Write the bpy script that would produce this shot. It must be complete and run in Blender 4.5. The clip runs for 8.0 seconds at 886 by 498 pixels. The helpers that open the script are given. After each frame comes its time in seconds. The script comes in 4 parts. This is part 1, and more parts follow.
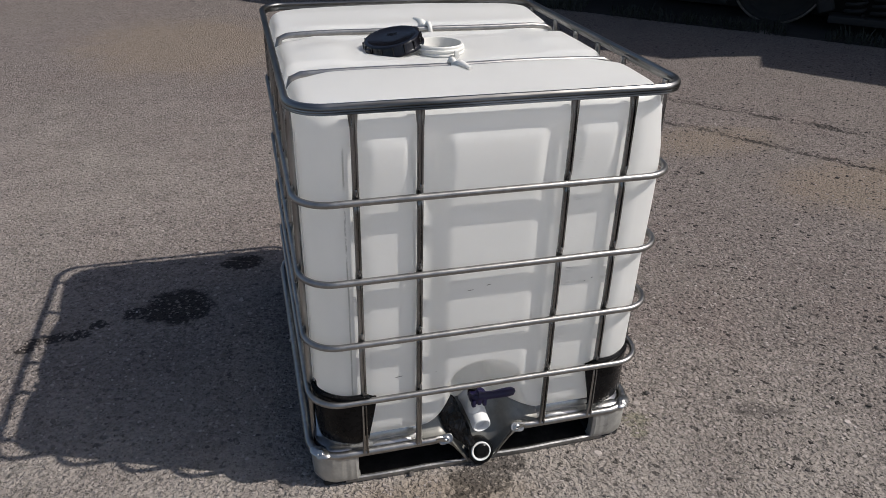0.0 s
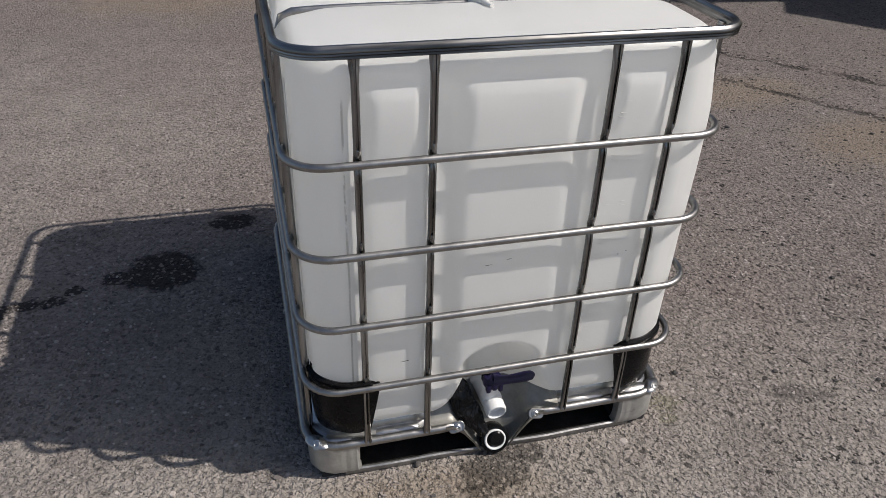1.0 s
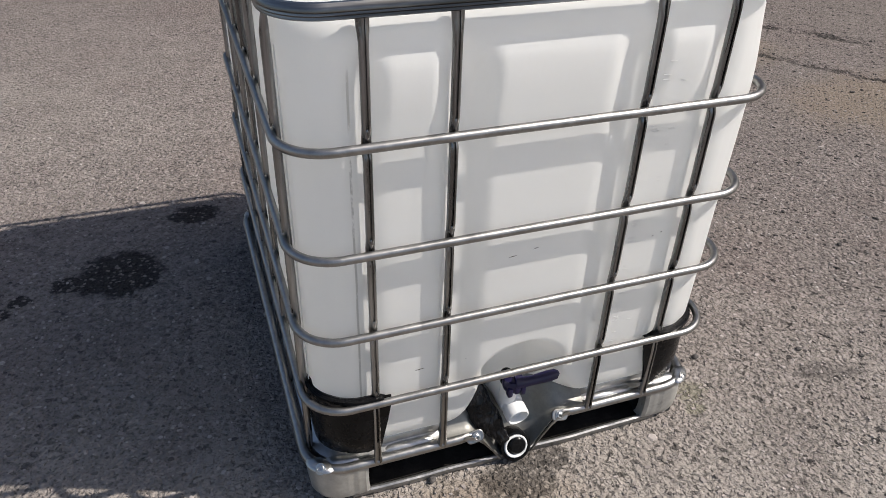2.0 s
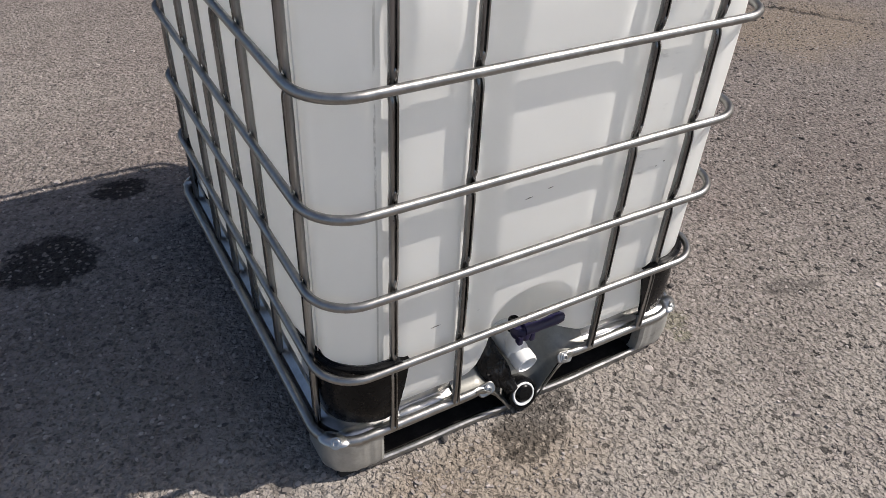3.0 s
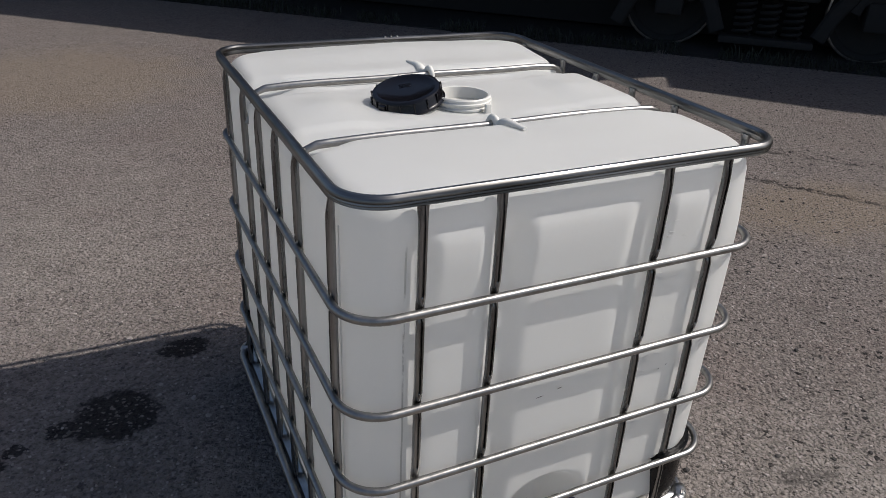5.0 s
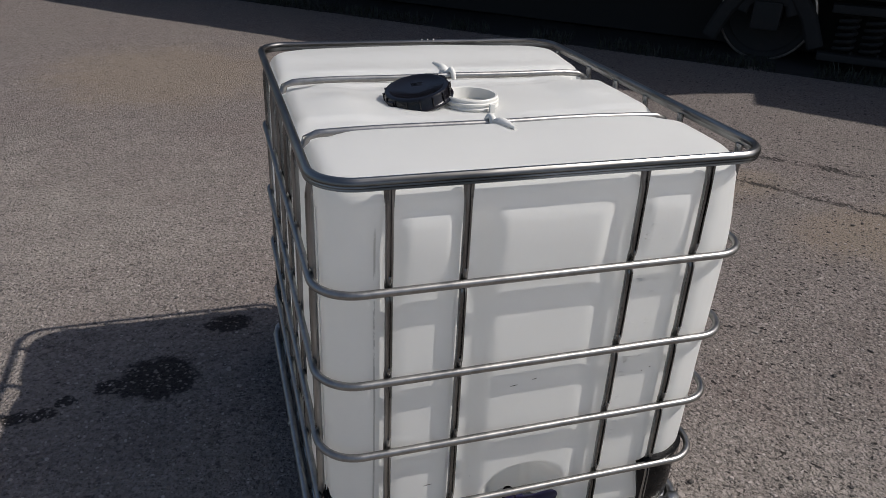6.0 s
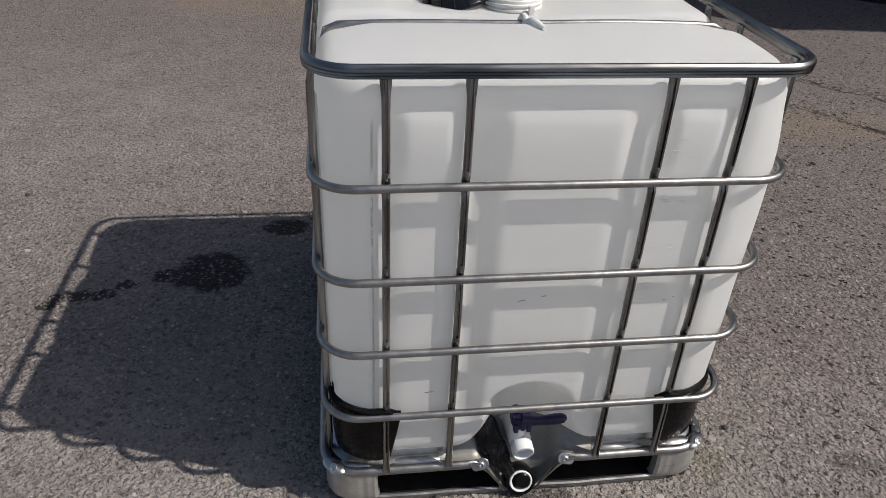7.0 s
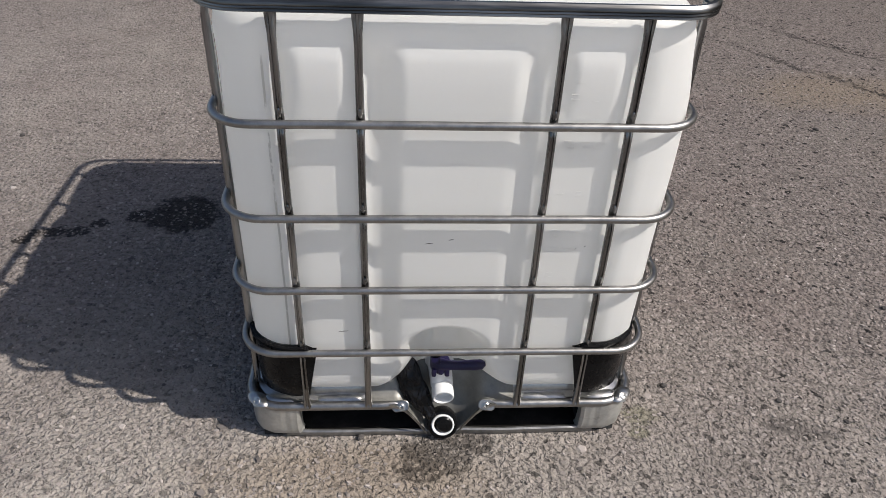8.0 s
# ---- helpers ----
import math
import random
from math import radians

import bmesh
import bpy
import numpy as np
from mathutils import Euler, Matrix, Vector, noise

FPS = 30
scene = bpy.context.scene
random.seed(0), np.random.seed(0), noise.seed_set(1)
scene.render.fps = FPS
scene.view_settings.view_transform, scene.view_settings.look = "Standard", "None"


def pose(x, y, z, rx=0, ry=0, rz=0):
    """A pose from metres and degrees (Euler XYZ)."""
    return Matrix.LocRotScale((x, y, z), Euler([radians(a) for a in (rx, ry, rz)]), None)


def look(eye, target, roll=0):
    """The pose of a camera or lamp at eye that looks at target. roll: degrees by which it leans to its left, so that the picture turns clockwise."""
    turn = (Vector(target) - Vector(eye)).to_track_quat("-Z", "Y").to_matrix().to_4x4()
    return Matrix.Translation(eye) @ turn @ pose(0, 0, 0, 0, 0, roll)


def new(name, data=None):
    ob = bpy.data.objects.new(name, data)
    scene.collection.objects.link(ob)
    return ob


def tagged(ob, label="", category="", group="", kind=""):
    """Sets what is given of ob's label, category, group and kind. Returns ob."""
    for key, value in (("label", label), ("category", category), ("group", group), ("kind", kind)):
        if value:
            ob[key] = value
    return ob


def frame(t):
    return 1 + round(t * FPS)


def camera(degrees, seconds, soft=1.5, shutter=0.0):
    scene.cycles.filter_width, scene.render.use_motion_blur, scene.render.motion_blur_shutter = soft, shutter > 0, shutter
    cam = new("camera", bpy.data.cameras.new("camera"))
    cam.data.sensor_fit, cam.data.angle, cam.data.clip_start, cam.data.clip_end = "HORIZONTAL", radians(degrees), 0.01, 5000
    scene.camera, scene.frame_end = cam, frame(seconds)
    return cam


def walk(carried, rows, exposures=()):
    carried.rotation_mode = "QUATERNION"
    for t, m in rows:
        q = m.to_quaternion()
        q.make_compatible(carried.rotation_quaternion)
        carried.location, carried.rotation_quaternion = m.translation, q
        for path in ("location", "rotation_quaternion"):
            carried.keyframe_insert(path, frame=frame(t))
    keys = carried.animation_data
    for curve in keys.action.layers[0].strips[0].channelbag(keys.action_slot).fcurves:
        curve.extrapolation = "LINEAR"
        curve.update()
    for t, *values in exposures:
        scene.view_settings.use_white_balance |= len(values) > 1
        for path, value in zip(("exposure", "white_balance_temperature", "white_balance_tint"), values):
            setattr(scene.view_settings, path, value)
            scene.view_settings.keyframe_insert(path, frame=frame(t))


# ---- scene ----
cam = camera(61.8, 8.0, soft=0.55)
PATH = [
    (0, (-0.559, -1.534, 1.627), (-0.091, 0.158, 0.668), 1.3),
    (0.5, (-0.562, -1.432, 1.592), (-0.101, 0.239, 0.595), 1.2),
    (0.7, (-0.556, -1.389, 1.581), (-0.091, 0.286, 0.591), 1.8),
    (1, (-0.529, -1.291, 1.543), (-0.073, 0.332, 0.467), 1.9),
    (1.2, (-0.52, -1.235, 1.525), (-0.112, 0.383, 0.423), 0.5),
    (1.5, (-0.527, -1.168, 1.492), (-0.091, 0.421, 0.359), 1.7),
    (1.7, (-0.545, -1.124, 1.472), (-0.099, 0.457, 0.331), 1.0),
    (2, (-0.602, -1.051, 1.446), (-0.024, 0.496, 0.317), 1.8),
    (2.2, (-0.66, -0.998, 1.428), (-0.018, 0.495, 0.263), 1.0),
    (3.3, (-0.82, -0.887, 1.37), (0.05, 0.457, 0.171), 4.1),
    (3.5, (-0.831, -0.892, 1.402), (0.053, 0.512, 0.285), 3.8),
    (4, (-0.844, -0.931, 1.468), (0.046, 0.54, 0.446), 3.9),
    (4.2, (-0.851, -0.935, 1.494), (0.041, 0.546, 0.489), 3.6),
    (4.5, (-0.85, -0.969, 1.551), (0.012, 0.569, 0.607), 3.0),
    (4.7, (-0.843, -0.981, 1.581), (0.002, 0.577, 0.655), 2.7),
    (5.8, (-0.665, -1.152, 1.618), (-0.081, 0.539, 0.724), 2.9),
    (6, (-0.63, -1.19, 1.616), (-0.075, 0.508, 0.716), 2.7),
    (6.2, (-0.596, -1.233, 1.616), (-0.091, 0.465, 0.687), 2.9),
    (6.5, (-0.539, -1.248, 1.594), (-0.063, 0.423, 0.603), 1.8),
    (6.7, (-0.494, -1.227, 1.564), (-0.078, 0.464, 0.581), 1.8),
    (7, (-0.418, -1.223, 1.543), (-0.16, 0.452, 0.48), 2.7),
    (7.2, (-0.369, -1.221, 1.531), (-0.106, 0.432, 0.435), 2.9),
    (7.5, (-0.291, -1.234, 1.537), (-0.051, 0.415, 0.431), 1.3),
    (7.7, (-0.232, -1.267, 1.526), (-0.052, 0.386, 0.415), 0.6),
    (8, (-0.123, -1.289, 1.519), (0.008, 0.345, 0.374), 2.6),
]
EXPOSURES = [(t, stops, kelvin, 11) for t, stops, kelvin in ((0, 0.04, 6490), (1.0, 0.05, 6540), (2.0, 0.40, 6590), (3.5, 0.40, 6590), (4.1, -0.05, 6490), (4.5, -0.15, 6490), (5.8, -0.14, 6440), (6.5, -0.10, 6490), (7.1, -0.05, 6540), (7.5, 0.02, 6540), (8.0, 0.26, 6540))]
walk(cam, [(t, look(eye, target, roll)) for t, eye, target, roll in PATH], EXPOSURES)

# ---- world, sun, exposure ----
SUN_TO = Vector((0.945, -0.352, 1.14)).normalized()
world = bpy.data.worlds.new("world")
scene.world = world
world.use_nodes = True
wn = world.node_tree
sky = wn.nodes.new("ShaderNodeTexSky")
sky.sky_type = "NISHITA"
sky.sun_disc = False
sky.sun_elevation = math.asin(SUN_TO.z)
sky.sun_rotation = math.atan2(SUN_TO.x, SUN_TO.y)
sky.air_density, sky.dust_density, sky.ozone_density = 0.9, 1.8, 0.9
wn.links.new(sky.outputs[0], wn.nodes["Background"].inputs["Color"])
wn.nodes["Background"].inputs["Strength"].default_value = 0.104
sun_data = bpy.data.lights.new("sun", "SUN")
sun_data.energy, sun_data.angle, sun_data.color = 4.6, radians(0.53), (1.0, 0.955, 0.89)
sun = new("sun", sun_data)
sun.matrix_world = look(SUN_TO * 30, (0, 0, 0))


# ---- material tools ----
class Mat:
    """A node material with short calls for the nodes in use."""

    def __init__(self, name, rough=0.5, metal=0.0):
        self.m = bpy.data.materials.new(name)
        self.m.use_nodes = True
        self.t = self.m.node_tree
        self.b = self.t.nodes["Principled BSDF"]
        self.b.inputs["Roughness"].default_value = rough
        self.b.inputs["Metallic"].default_value = metal
        self.geo = self.t.nodes.new("ShaderNodeNewGeometry")
        self.pos = self.geo.outputs["Position"]

    def node(self, kind, **sockets):
        n = self.t.nodes.new(kind)
        for k, v in sockets.items():
            self.put(n.inputs[k.replace("_", " ")], v)
        return n

    def put(self, socket, v):
        if isinstance(v, bpy.types.NodeSocket):
            self.t.links.new(v, socket)
        else:
            socket.default_value = v

    def own(self):
        return self.node("ShaderNodeTexCoord").outputs["Object"]

    def noise(self, scale, detail=4.0, rough=0.55, vec=None, distortion=0.0):
        n = self.node("ShaderNodeTexNoise", Scale=scale, Detail=detail, Roughness=rough, Distortion=distortion)
        self.put(n.inputs["Vector"], vec or self.pos)
        return n.outputs["Fac"]

    def voronoi(self, scale, feature="F1", vec=None, rand=1.0, dims="3D"):
        n = self.node("ShaderNodeTexVoronoi", Scale=scale, Randomness=rand)
        n.feature, n.voronoi_dimensions = feature, dims
        self.put(n.inputs["Vector"], vec or self.pos)
        return n

    def ramp(self, fac, *stops):
        n = self.node("ShaderNodeValToRGB", Fac=fac)
        e = n.color_ramp.elements
        while len(e) < len(stops):
            e.new(0.5)
        for el, (p, c) in zip(e, stops):
            el.position = p
            el.color = (*c, 1) if len(c) == 3 else c
        return n.outputs["Color"]

    def mask(self, fac, lo, hi):
        n = self.node("ShaderNodeMapRange", Value=fac, From_Min=lo, From_Max=hi)
        n.interpolation_type = "SMOOTHSTEP"
        return n.outputs["Result"]

    def math(self, op, a, b=0.0):
        n = self.node("ShaderNodeMath")
        n.operation = op
        self.put(n.inputs[0], a), self.put(n.inputs[1], b)
        return n.outputs[0]

    def vec(self, op, a, b):
        n = self.node("ShaderNodeVectorMath")
        n.operation = op
        self.put(n.inputs[0], a), self.put(n.inputs[1], b)
        return n.outputs["Value"] if op in ("LENGTH", "DISTANCE", "DOT_PRODUCT") else n.outputs["Vector"]

    def mix(self, fac, a, b, kind="MIX"):
        n = self.t.nodes.new("ShaderNodeMix")
        n.data_type, n.blend_type = "RGBA", kind
        self.put(n.inputs[0], fac)
        for s, v in ((n.inputs[6], a), (n.inputs[7], b)):
            self.put(s, (*v, 1) if isinstance(v, tuple) and len(v) == 3 else v)
        return n.outputs[2]

    def color(self, c):
        self.put(self.b.inputs["Base Color"], (*c, 1) if isinstance(c, tuple) and len(c) == 3 else c)
        return self

    def rough(self, v):
        self.put(self.b.inputs["Roughness"], v)
        return self

    def bump(self, height, distance, strength=1.0, first=None):
        n = self.node("ShaderNodeBump", Height=height, Distance=distance, Strength=strength)
        if first:
            self.put(n.inputs["Normal"], first)
        self.put(self.b.inputs["Normal"], n.outputs[0])
        return n.outputs[0]

    def rand(self):
        return self.node("ShaderNodeObjectInfo").outputs["Random"]


def blob(m, x, y, rx, ry, wob, scale, soft=0.25):
    """A ragged patch round (x, y) on the ground: 1 inside, 0 outside."""
    v = m.vec("MULTIPLY", m.vec("SUBTRACT", m.pos, (x, y, 0)), (1 / rx, 1 / ry, 0))
    d = m.vec("LENGTH", v, (0, 0, 0))
    n = m.math("MULTIPLY", m.math("SUBTRACT", m.noise(scale, 5, 0.65), 0.5), wob)
    return m.mask(m.math("ADD", d, n), 1.0 + soft / 2, 1.0 - soft / 2)


def asphalt_material():
    m = Mat("asphalt", 0.85)
    warp = m.node("ShaderNodeTexNoise", Scale=55.0, Detail=3.0)
    m.put(warp.inputs["Vector"], m.pos)
    p = m.vec("ADD", m.pos, m.vec("MULTIPLY", m.vec("SUBTRACT", warp.outputs["Color"], (0.5, 0.5, 0.5)), (0.016, 0.016, 0)))
    big = m.voronoi(84.0, vec=p)
    edge = m.voronoi(84.0, "DISTANCE_TO_EDGE", vec=p)
    tone = m.node("ShaderNodeSeparateColor", Color=big.outputs["Color"])
    crumb = m.noise(62, 5, 0.60, vec=p, distortion=0.4)
    chip = m.ramp(tone.outputs[0], (0.0, (0.13, 0.112, 0.102)), (0.2, (0.225, 0.193, 0.176)), (0.7, (0.29, 0.25, 0.229)), (1.0, (0.40, 0.352, 0.325)))
    fine = m.ramp(crumb, (0.36, (0.06, 0.052, 0.047)), (0.42, (0.17, 0.146, 0.133)), (0.50, (0.31, 0.267, 0.243)), (0.66, (0.40, 0.352, 0.325)))
    col = m.mix(0.5, chip, fine)
    gap = m.mask(edge.outputs["Distance"], 0.02, 0.14)
    col = m.mix(m.math("MULTIPLY", m.math("MULTIPLY", m.math("SUBTRACT", 1.0, gap), m.mask(crumb, 0.66, 0.44)), 0.14), col, (0.05, 0.045, 0.041))
    # slanting pits where chips broke out, in four sizes; their shadow is painted further down
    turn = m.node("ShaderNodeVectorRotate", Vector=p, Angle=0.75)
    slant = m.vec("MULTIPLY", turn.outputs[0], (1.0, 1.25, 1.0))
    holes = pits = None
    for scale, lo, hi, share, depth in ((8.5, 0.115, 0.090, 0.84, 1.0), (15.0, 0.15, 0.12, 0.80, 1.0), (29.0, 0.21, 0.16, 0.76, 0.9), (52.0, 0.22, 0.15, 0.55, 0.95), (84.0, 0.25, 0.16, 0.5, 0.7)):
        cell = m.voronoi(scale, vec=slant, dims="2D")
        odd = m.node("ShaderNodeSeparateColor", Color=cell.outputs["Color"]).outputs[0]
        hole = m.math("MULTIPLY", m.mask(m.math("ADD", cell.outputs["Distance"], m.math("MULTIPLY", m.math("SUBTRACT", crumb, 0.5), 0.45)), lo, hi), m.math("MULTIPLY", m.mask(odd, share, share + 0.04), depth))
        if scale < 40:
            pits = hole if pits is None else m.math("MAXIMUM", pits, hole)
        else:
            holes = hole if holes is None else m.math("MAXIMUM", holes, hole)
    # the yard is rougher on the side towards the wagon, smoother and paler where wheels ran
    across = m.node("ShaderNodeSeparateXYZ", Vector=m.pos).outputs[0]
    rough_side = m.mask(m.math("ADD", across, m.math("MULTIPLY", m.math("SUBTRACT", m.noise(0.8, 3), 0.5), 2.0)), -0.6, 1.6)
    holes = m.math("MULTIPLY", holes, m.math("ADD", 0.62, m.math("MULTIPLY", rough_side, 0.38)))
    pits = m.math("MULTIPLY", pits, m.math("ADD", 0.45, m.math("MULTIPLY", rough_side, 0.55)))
    col = m.mix(m.math("MULTIPLY", rough_side, 0.10), col, (0.10, 0.088, 0.082))
    # coarser clumps that still show far off
    clump = m.noise(24, 4, 0.7, vec=p)
    col = m.mix(0.32, col, m.mix(m.mask(clump, 0.36, 0.60), (0.5, 0.48, 0.47), (1.2, 1.2, 1.2)), "MULTIPLY")
    lump = m.noise(7, 4, 0.7)
    col = m.mix(0.22, col, m.mix(m.mask(lump, 0.34, 0.64), (0.78, 0.77, 0.76), (1.3, 1.3, 1.3)), "MULTIPLY")
    # worn, sandy and reddish areas
    wide = m.noise(0.9, 4, 0.6)
    col = m.mix(m.math("MULTIPLY", m.mask(wide, 0.42, 0.7), 0.35), col, (0.26, 0.235, 0.205))
    mid = m.noise(4.5, 5, 0.65)
    col = m.mix(m.math("MULTIPLY", m.mask(mid, 0.5, 0.75), 0.25), col, (0.13, 0.115, 0.107))
    red = m.noise(1.7, 3, 0.6, vec=m.vec("ADD", m.pos, (7.3, 2.1, 0)))
    col = m.mix(m.math("MULTIPLY", m.mask(red, 0.5, 0.7), 0.2), col, (0.22, 0.16, 0.145))
    sandy = m.math("MAXIMUM", blob(m, 2.78, 1.5, 0.55, 0.35, 1.2, 5, 0.9), blob(m, -1.0, 5.6, 0.9, 1.0, 1.2, 3, 0.9))
    sandy = m.math("MAXIMUM", sandy, blob(m, 2.25, 2.35, 0.45, 0.22, 1.5, 4, 1.2))
    sandy = m.math("MAXIMUM", sandy, blob(m, -0.25, -0.12, 0.35, 0.12, 1.3, 9, 0.9))
    # paler ground in front; the far-left patch paints in glancing sunlight
    pale = m.math("MULTIPLY", blob(m, -0.55, -0.45, 1.5, 0.75, 1.9, 2, 1.8), m.mask(m.noise(5, 5, 0.7), 0.26, 0.52))
    col = m.mix(m.math("MULTIPLY", m.math("MAXIMUM", pale, m.math("MULTIPLY", blob(m, -2.0, 2.3, 1.6, 1.3, 2.0, 2, 1.5), m.math("MULTIPLY", m.mask(m.noise(3, 5, 0.7), 0.2, 0.7), 0.5))), 0.66), col, (0.52, 0.482, 0.42))
    col = m.mix(m.math("MULTIPLY", sandy, 0.55), col, (0.32, 0.255, 0.185))
    moss = m.math("MAXIMUM", blob(m, 0.55, 0.08, 0.05, 0.035, 1.2, 30, 0.6), blob(m, 0.53, 0.02, 0.03, 0.02, 1.2, 30, 0.6))
    col = m.mix(m.math("MULTIPLY", moss, 0.35), col, (0.15, 0.16, 0.06))
    # cast shadow inside the holes and pits, put into the colour as near-black
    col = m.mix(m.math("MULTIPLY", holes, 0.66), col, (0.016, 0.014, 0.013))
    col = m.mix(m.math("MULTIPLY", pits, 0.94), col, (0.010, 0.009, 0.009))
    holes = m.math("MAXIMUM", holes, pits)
    # oil spots
    oil = m.math("MAXIMUM", blob(m, 0.955, 0.035, 0.06, 0.035, 1.6, 30, 0.9), blob(m, 1.03, 0.01, 0.04, 0.028, 1.6, 30, 0.9))
    col = m.mix(m.math("MULTIPLY", oil, 0.5), col, (0.05, 0.045, 0.042))
    col = m.mix(1.0, col, (0.70, 0.691, 0.696), "MULTIPLY")
    # wet patches
    wet = blob(m, -0.905, 1.105, 0.128, 0.128, 1.1, 17, 0.3)
    for x, y, rx, ry, wob, sc in ((-1.06, 1.088, 0.055, 0.045, 1.4, 30), (-1.196, 1.04, 0.035, 0.03, 1.4, 34), (-1.256, 0.985, 0.042, 0.036, 1.3, 32), (-1.335, 0.985, 0.045, 0.030, 1.4, 34), (-1.41, 0.98, 0.028, 0.024, 1.3, 34), (-1.43, 0.935, 0.034, 0.028, 1.5, 36), (-0.655, 1.412, 0.095, 0.058, 1.2, 18),
                                  (-0.01, -0.035, 0.095, 0.072, 1.0, 16), (0.085, -0.010, 0.055, 0.036, 1.2, 22), (-0.06, -0.088, 0.065, 0.036, 1.4, 25)):
        wet = m.math("MAXIMUM", wet, m.math("MULTIPLY", blob(m, x, y, rx, ry, wob, sc), 0.76 if y < 0 else 1.0))
    dry = m.mask(m.voronoi(62.0, vec=p).outputs["Distance"], 0.40, 0.34)
    keep = m.mask(m.noise(38, 2), 0.43, 0.50)
    wet = m.math("MULTIPLY", wet, m.math("SUBTRACT", 1.0, m.math("MULTIPLY", m.math("MULTIPLY", dry, keep), 0.8)))
    col = m.mix(m.math("MULTIPLY", wet, 0.80), col, (0.010, 0.009, 0.009))
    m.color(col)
    m.rough(m.math("SUBTRACT", 0.9, m.math("MULTIPLY", wet, 0.22)))
    m.put(m.b.inputs["Specular IOR Level"], m.math("SUBTRACT", 0.35, m.math("MULTIPLY", wet, 0.28)))
    # two ragged seams of an old overlay
    seam = None
    for ax, ay, bx, by in ((2.43, 3.24, 3.44, 2.17), (2.13, 2.82, 2.88, 1.82)):
        d = Vector((bx - ax, by - ay, 0))
        ll, nrm = d.length, Vector((-d.y, d.x, 0)).normalized()
        rel = m.vec("SUBTRACT", m.pos, (ax, ay, 0))
        off = m.math("ADD", m.vec("DOT_PRODUCT", rel, tuple(nrm)), m.math("ADD", m.math("MULTIPLY", m.math("SUBTRACT", m.noise(2.6, 4, 0.6), 0.5), 0.20), m.math("MULTIPLY", m.math("SUBTRACT", m.noise(16, 6, 0.8), 0.5), 0.15)))
        run = m.vec("DOT_PRODUCT", rel, tuple(d / ll))
        k = m.math("MULTIPLY", m.mask(m.math("ABSOLUTE", off), 0.018, 0.005), m.math("MULTIPLY", m.mask(run, -0.3, 0.1), m.mask(run, ll + 0.8, ll + 0.3)))
        seam = k if seam is None else m.math("MAXIMUM", seam, k)
    seam = m.math("MULTIPLY", seam, m.mask(m.noise(9, 4, 0.7), 0.36, 0.56))
    m.color(m.mix(m.math("MULTIPLY", seam, 0.9), col, (0.04, 0.035, 0.032)))
    relief = m.math("ADD", m.math("MULTIPLY", gap, 0.10), m.math("MULTIPLY", tone.outputs[1], 0.08))
    relief = m.math("SUBTRACT", relief, m.math("ADD", m.math("MULTIPLY", holes, 0.9), m.math("MULTIPLY", seam, 1.4)))
    first = m.bump(relief, 0.010, 0.9)
    grain = m.noise(72, 2.0, 0.5, vec=p)
    m.bump(grain, 0.021, 1.0, first)
    return m.m


def plastic_tank_material():
    m = Mat("white_polyethylene", 0.42)
    p = m.own()
    cloud = m.noise(5, 3, 0.55, vec=p)
    col = m.ramp(cloud, (0.3, (0.83, 0.826, 0.802)), (0.7, (0.865, 0.862, 0.84)))
    # grime that ran down from the seam beside the upright
    sep = m.node("ShaderNodeSeparateXYZ", Vector=p)
    wob = m.math("MULTIPLY", m.math("SUBTRACT", m.noise(3, 2, vec=p), 0.5), 0.012)
    line = m.math("ABSOLUTE", m.math("ADD", m.math("ADD", sep.outputs[0], 0.366), wob))
    streak = m.math("MULTIPLY", m.mask(line, 0.0030, 0.0012), m.mask(sep.outputs[1], 0.12, 0.06))
    ragged = m.mask(m.noise(26, 5, 0.75, vec=m.vec("MULTIPLY", p, (1, 1, 0.35))), 0.38, 0.5)
    streak = m.math("MULTIPLY", m.math("MULTIPLY", streak, ragged), m.mask(sep.outputs[2], 1.04, 1.0))
    col = m.mix(m.math("MULTIPLY", streak, 0.95), col, (0.09, 0.085, 0.08))
    dust = m.mask(m.noise(48, 5, 0.75, vec=m.vec("MULTIPLY", p, (1, 1, 0.5))), 0.6, 0.85)
    col = m.mix(m.math("MULTIPLY", dust, 0.16), col, (0.5, 0.47, 0.42))
    m.color(col)
    m.rough(m.math("ADD", 0.24, m.math("MULTIPLY", m.noise(14, 4, vec=p), 0.22)))
    m.bump(m.noise(22, 3, 0.5, vec=p), 0.002, 0.35)
    # the wall lets part of the light through
    tr = m.node("ShaderNodeBsdfTranslucent", Color=(0.92, 0.92, 0.90, 1))
    mx = m.node("ShaderNodeMixShader", Fac=0.5)
    m.t.links.new(m.b.outputs[0], mx.inputs[1])
    m.t.links.new(tr.outputs[0], mx.inputs[2])
    m.t.links.new(mx.outputs[0], m.t.nodes["Material Output"].inputs["Surface"])
    return m.m


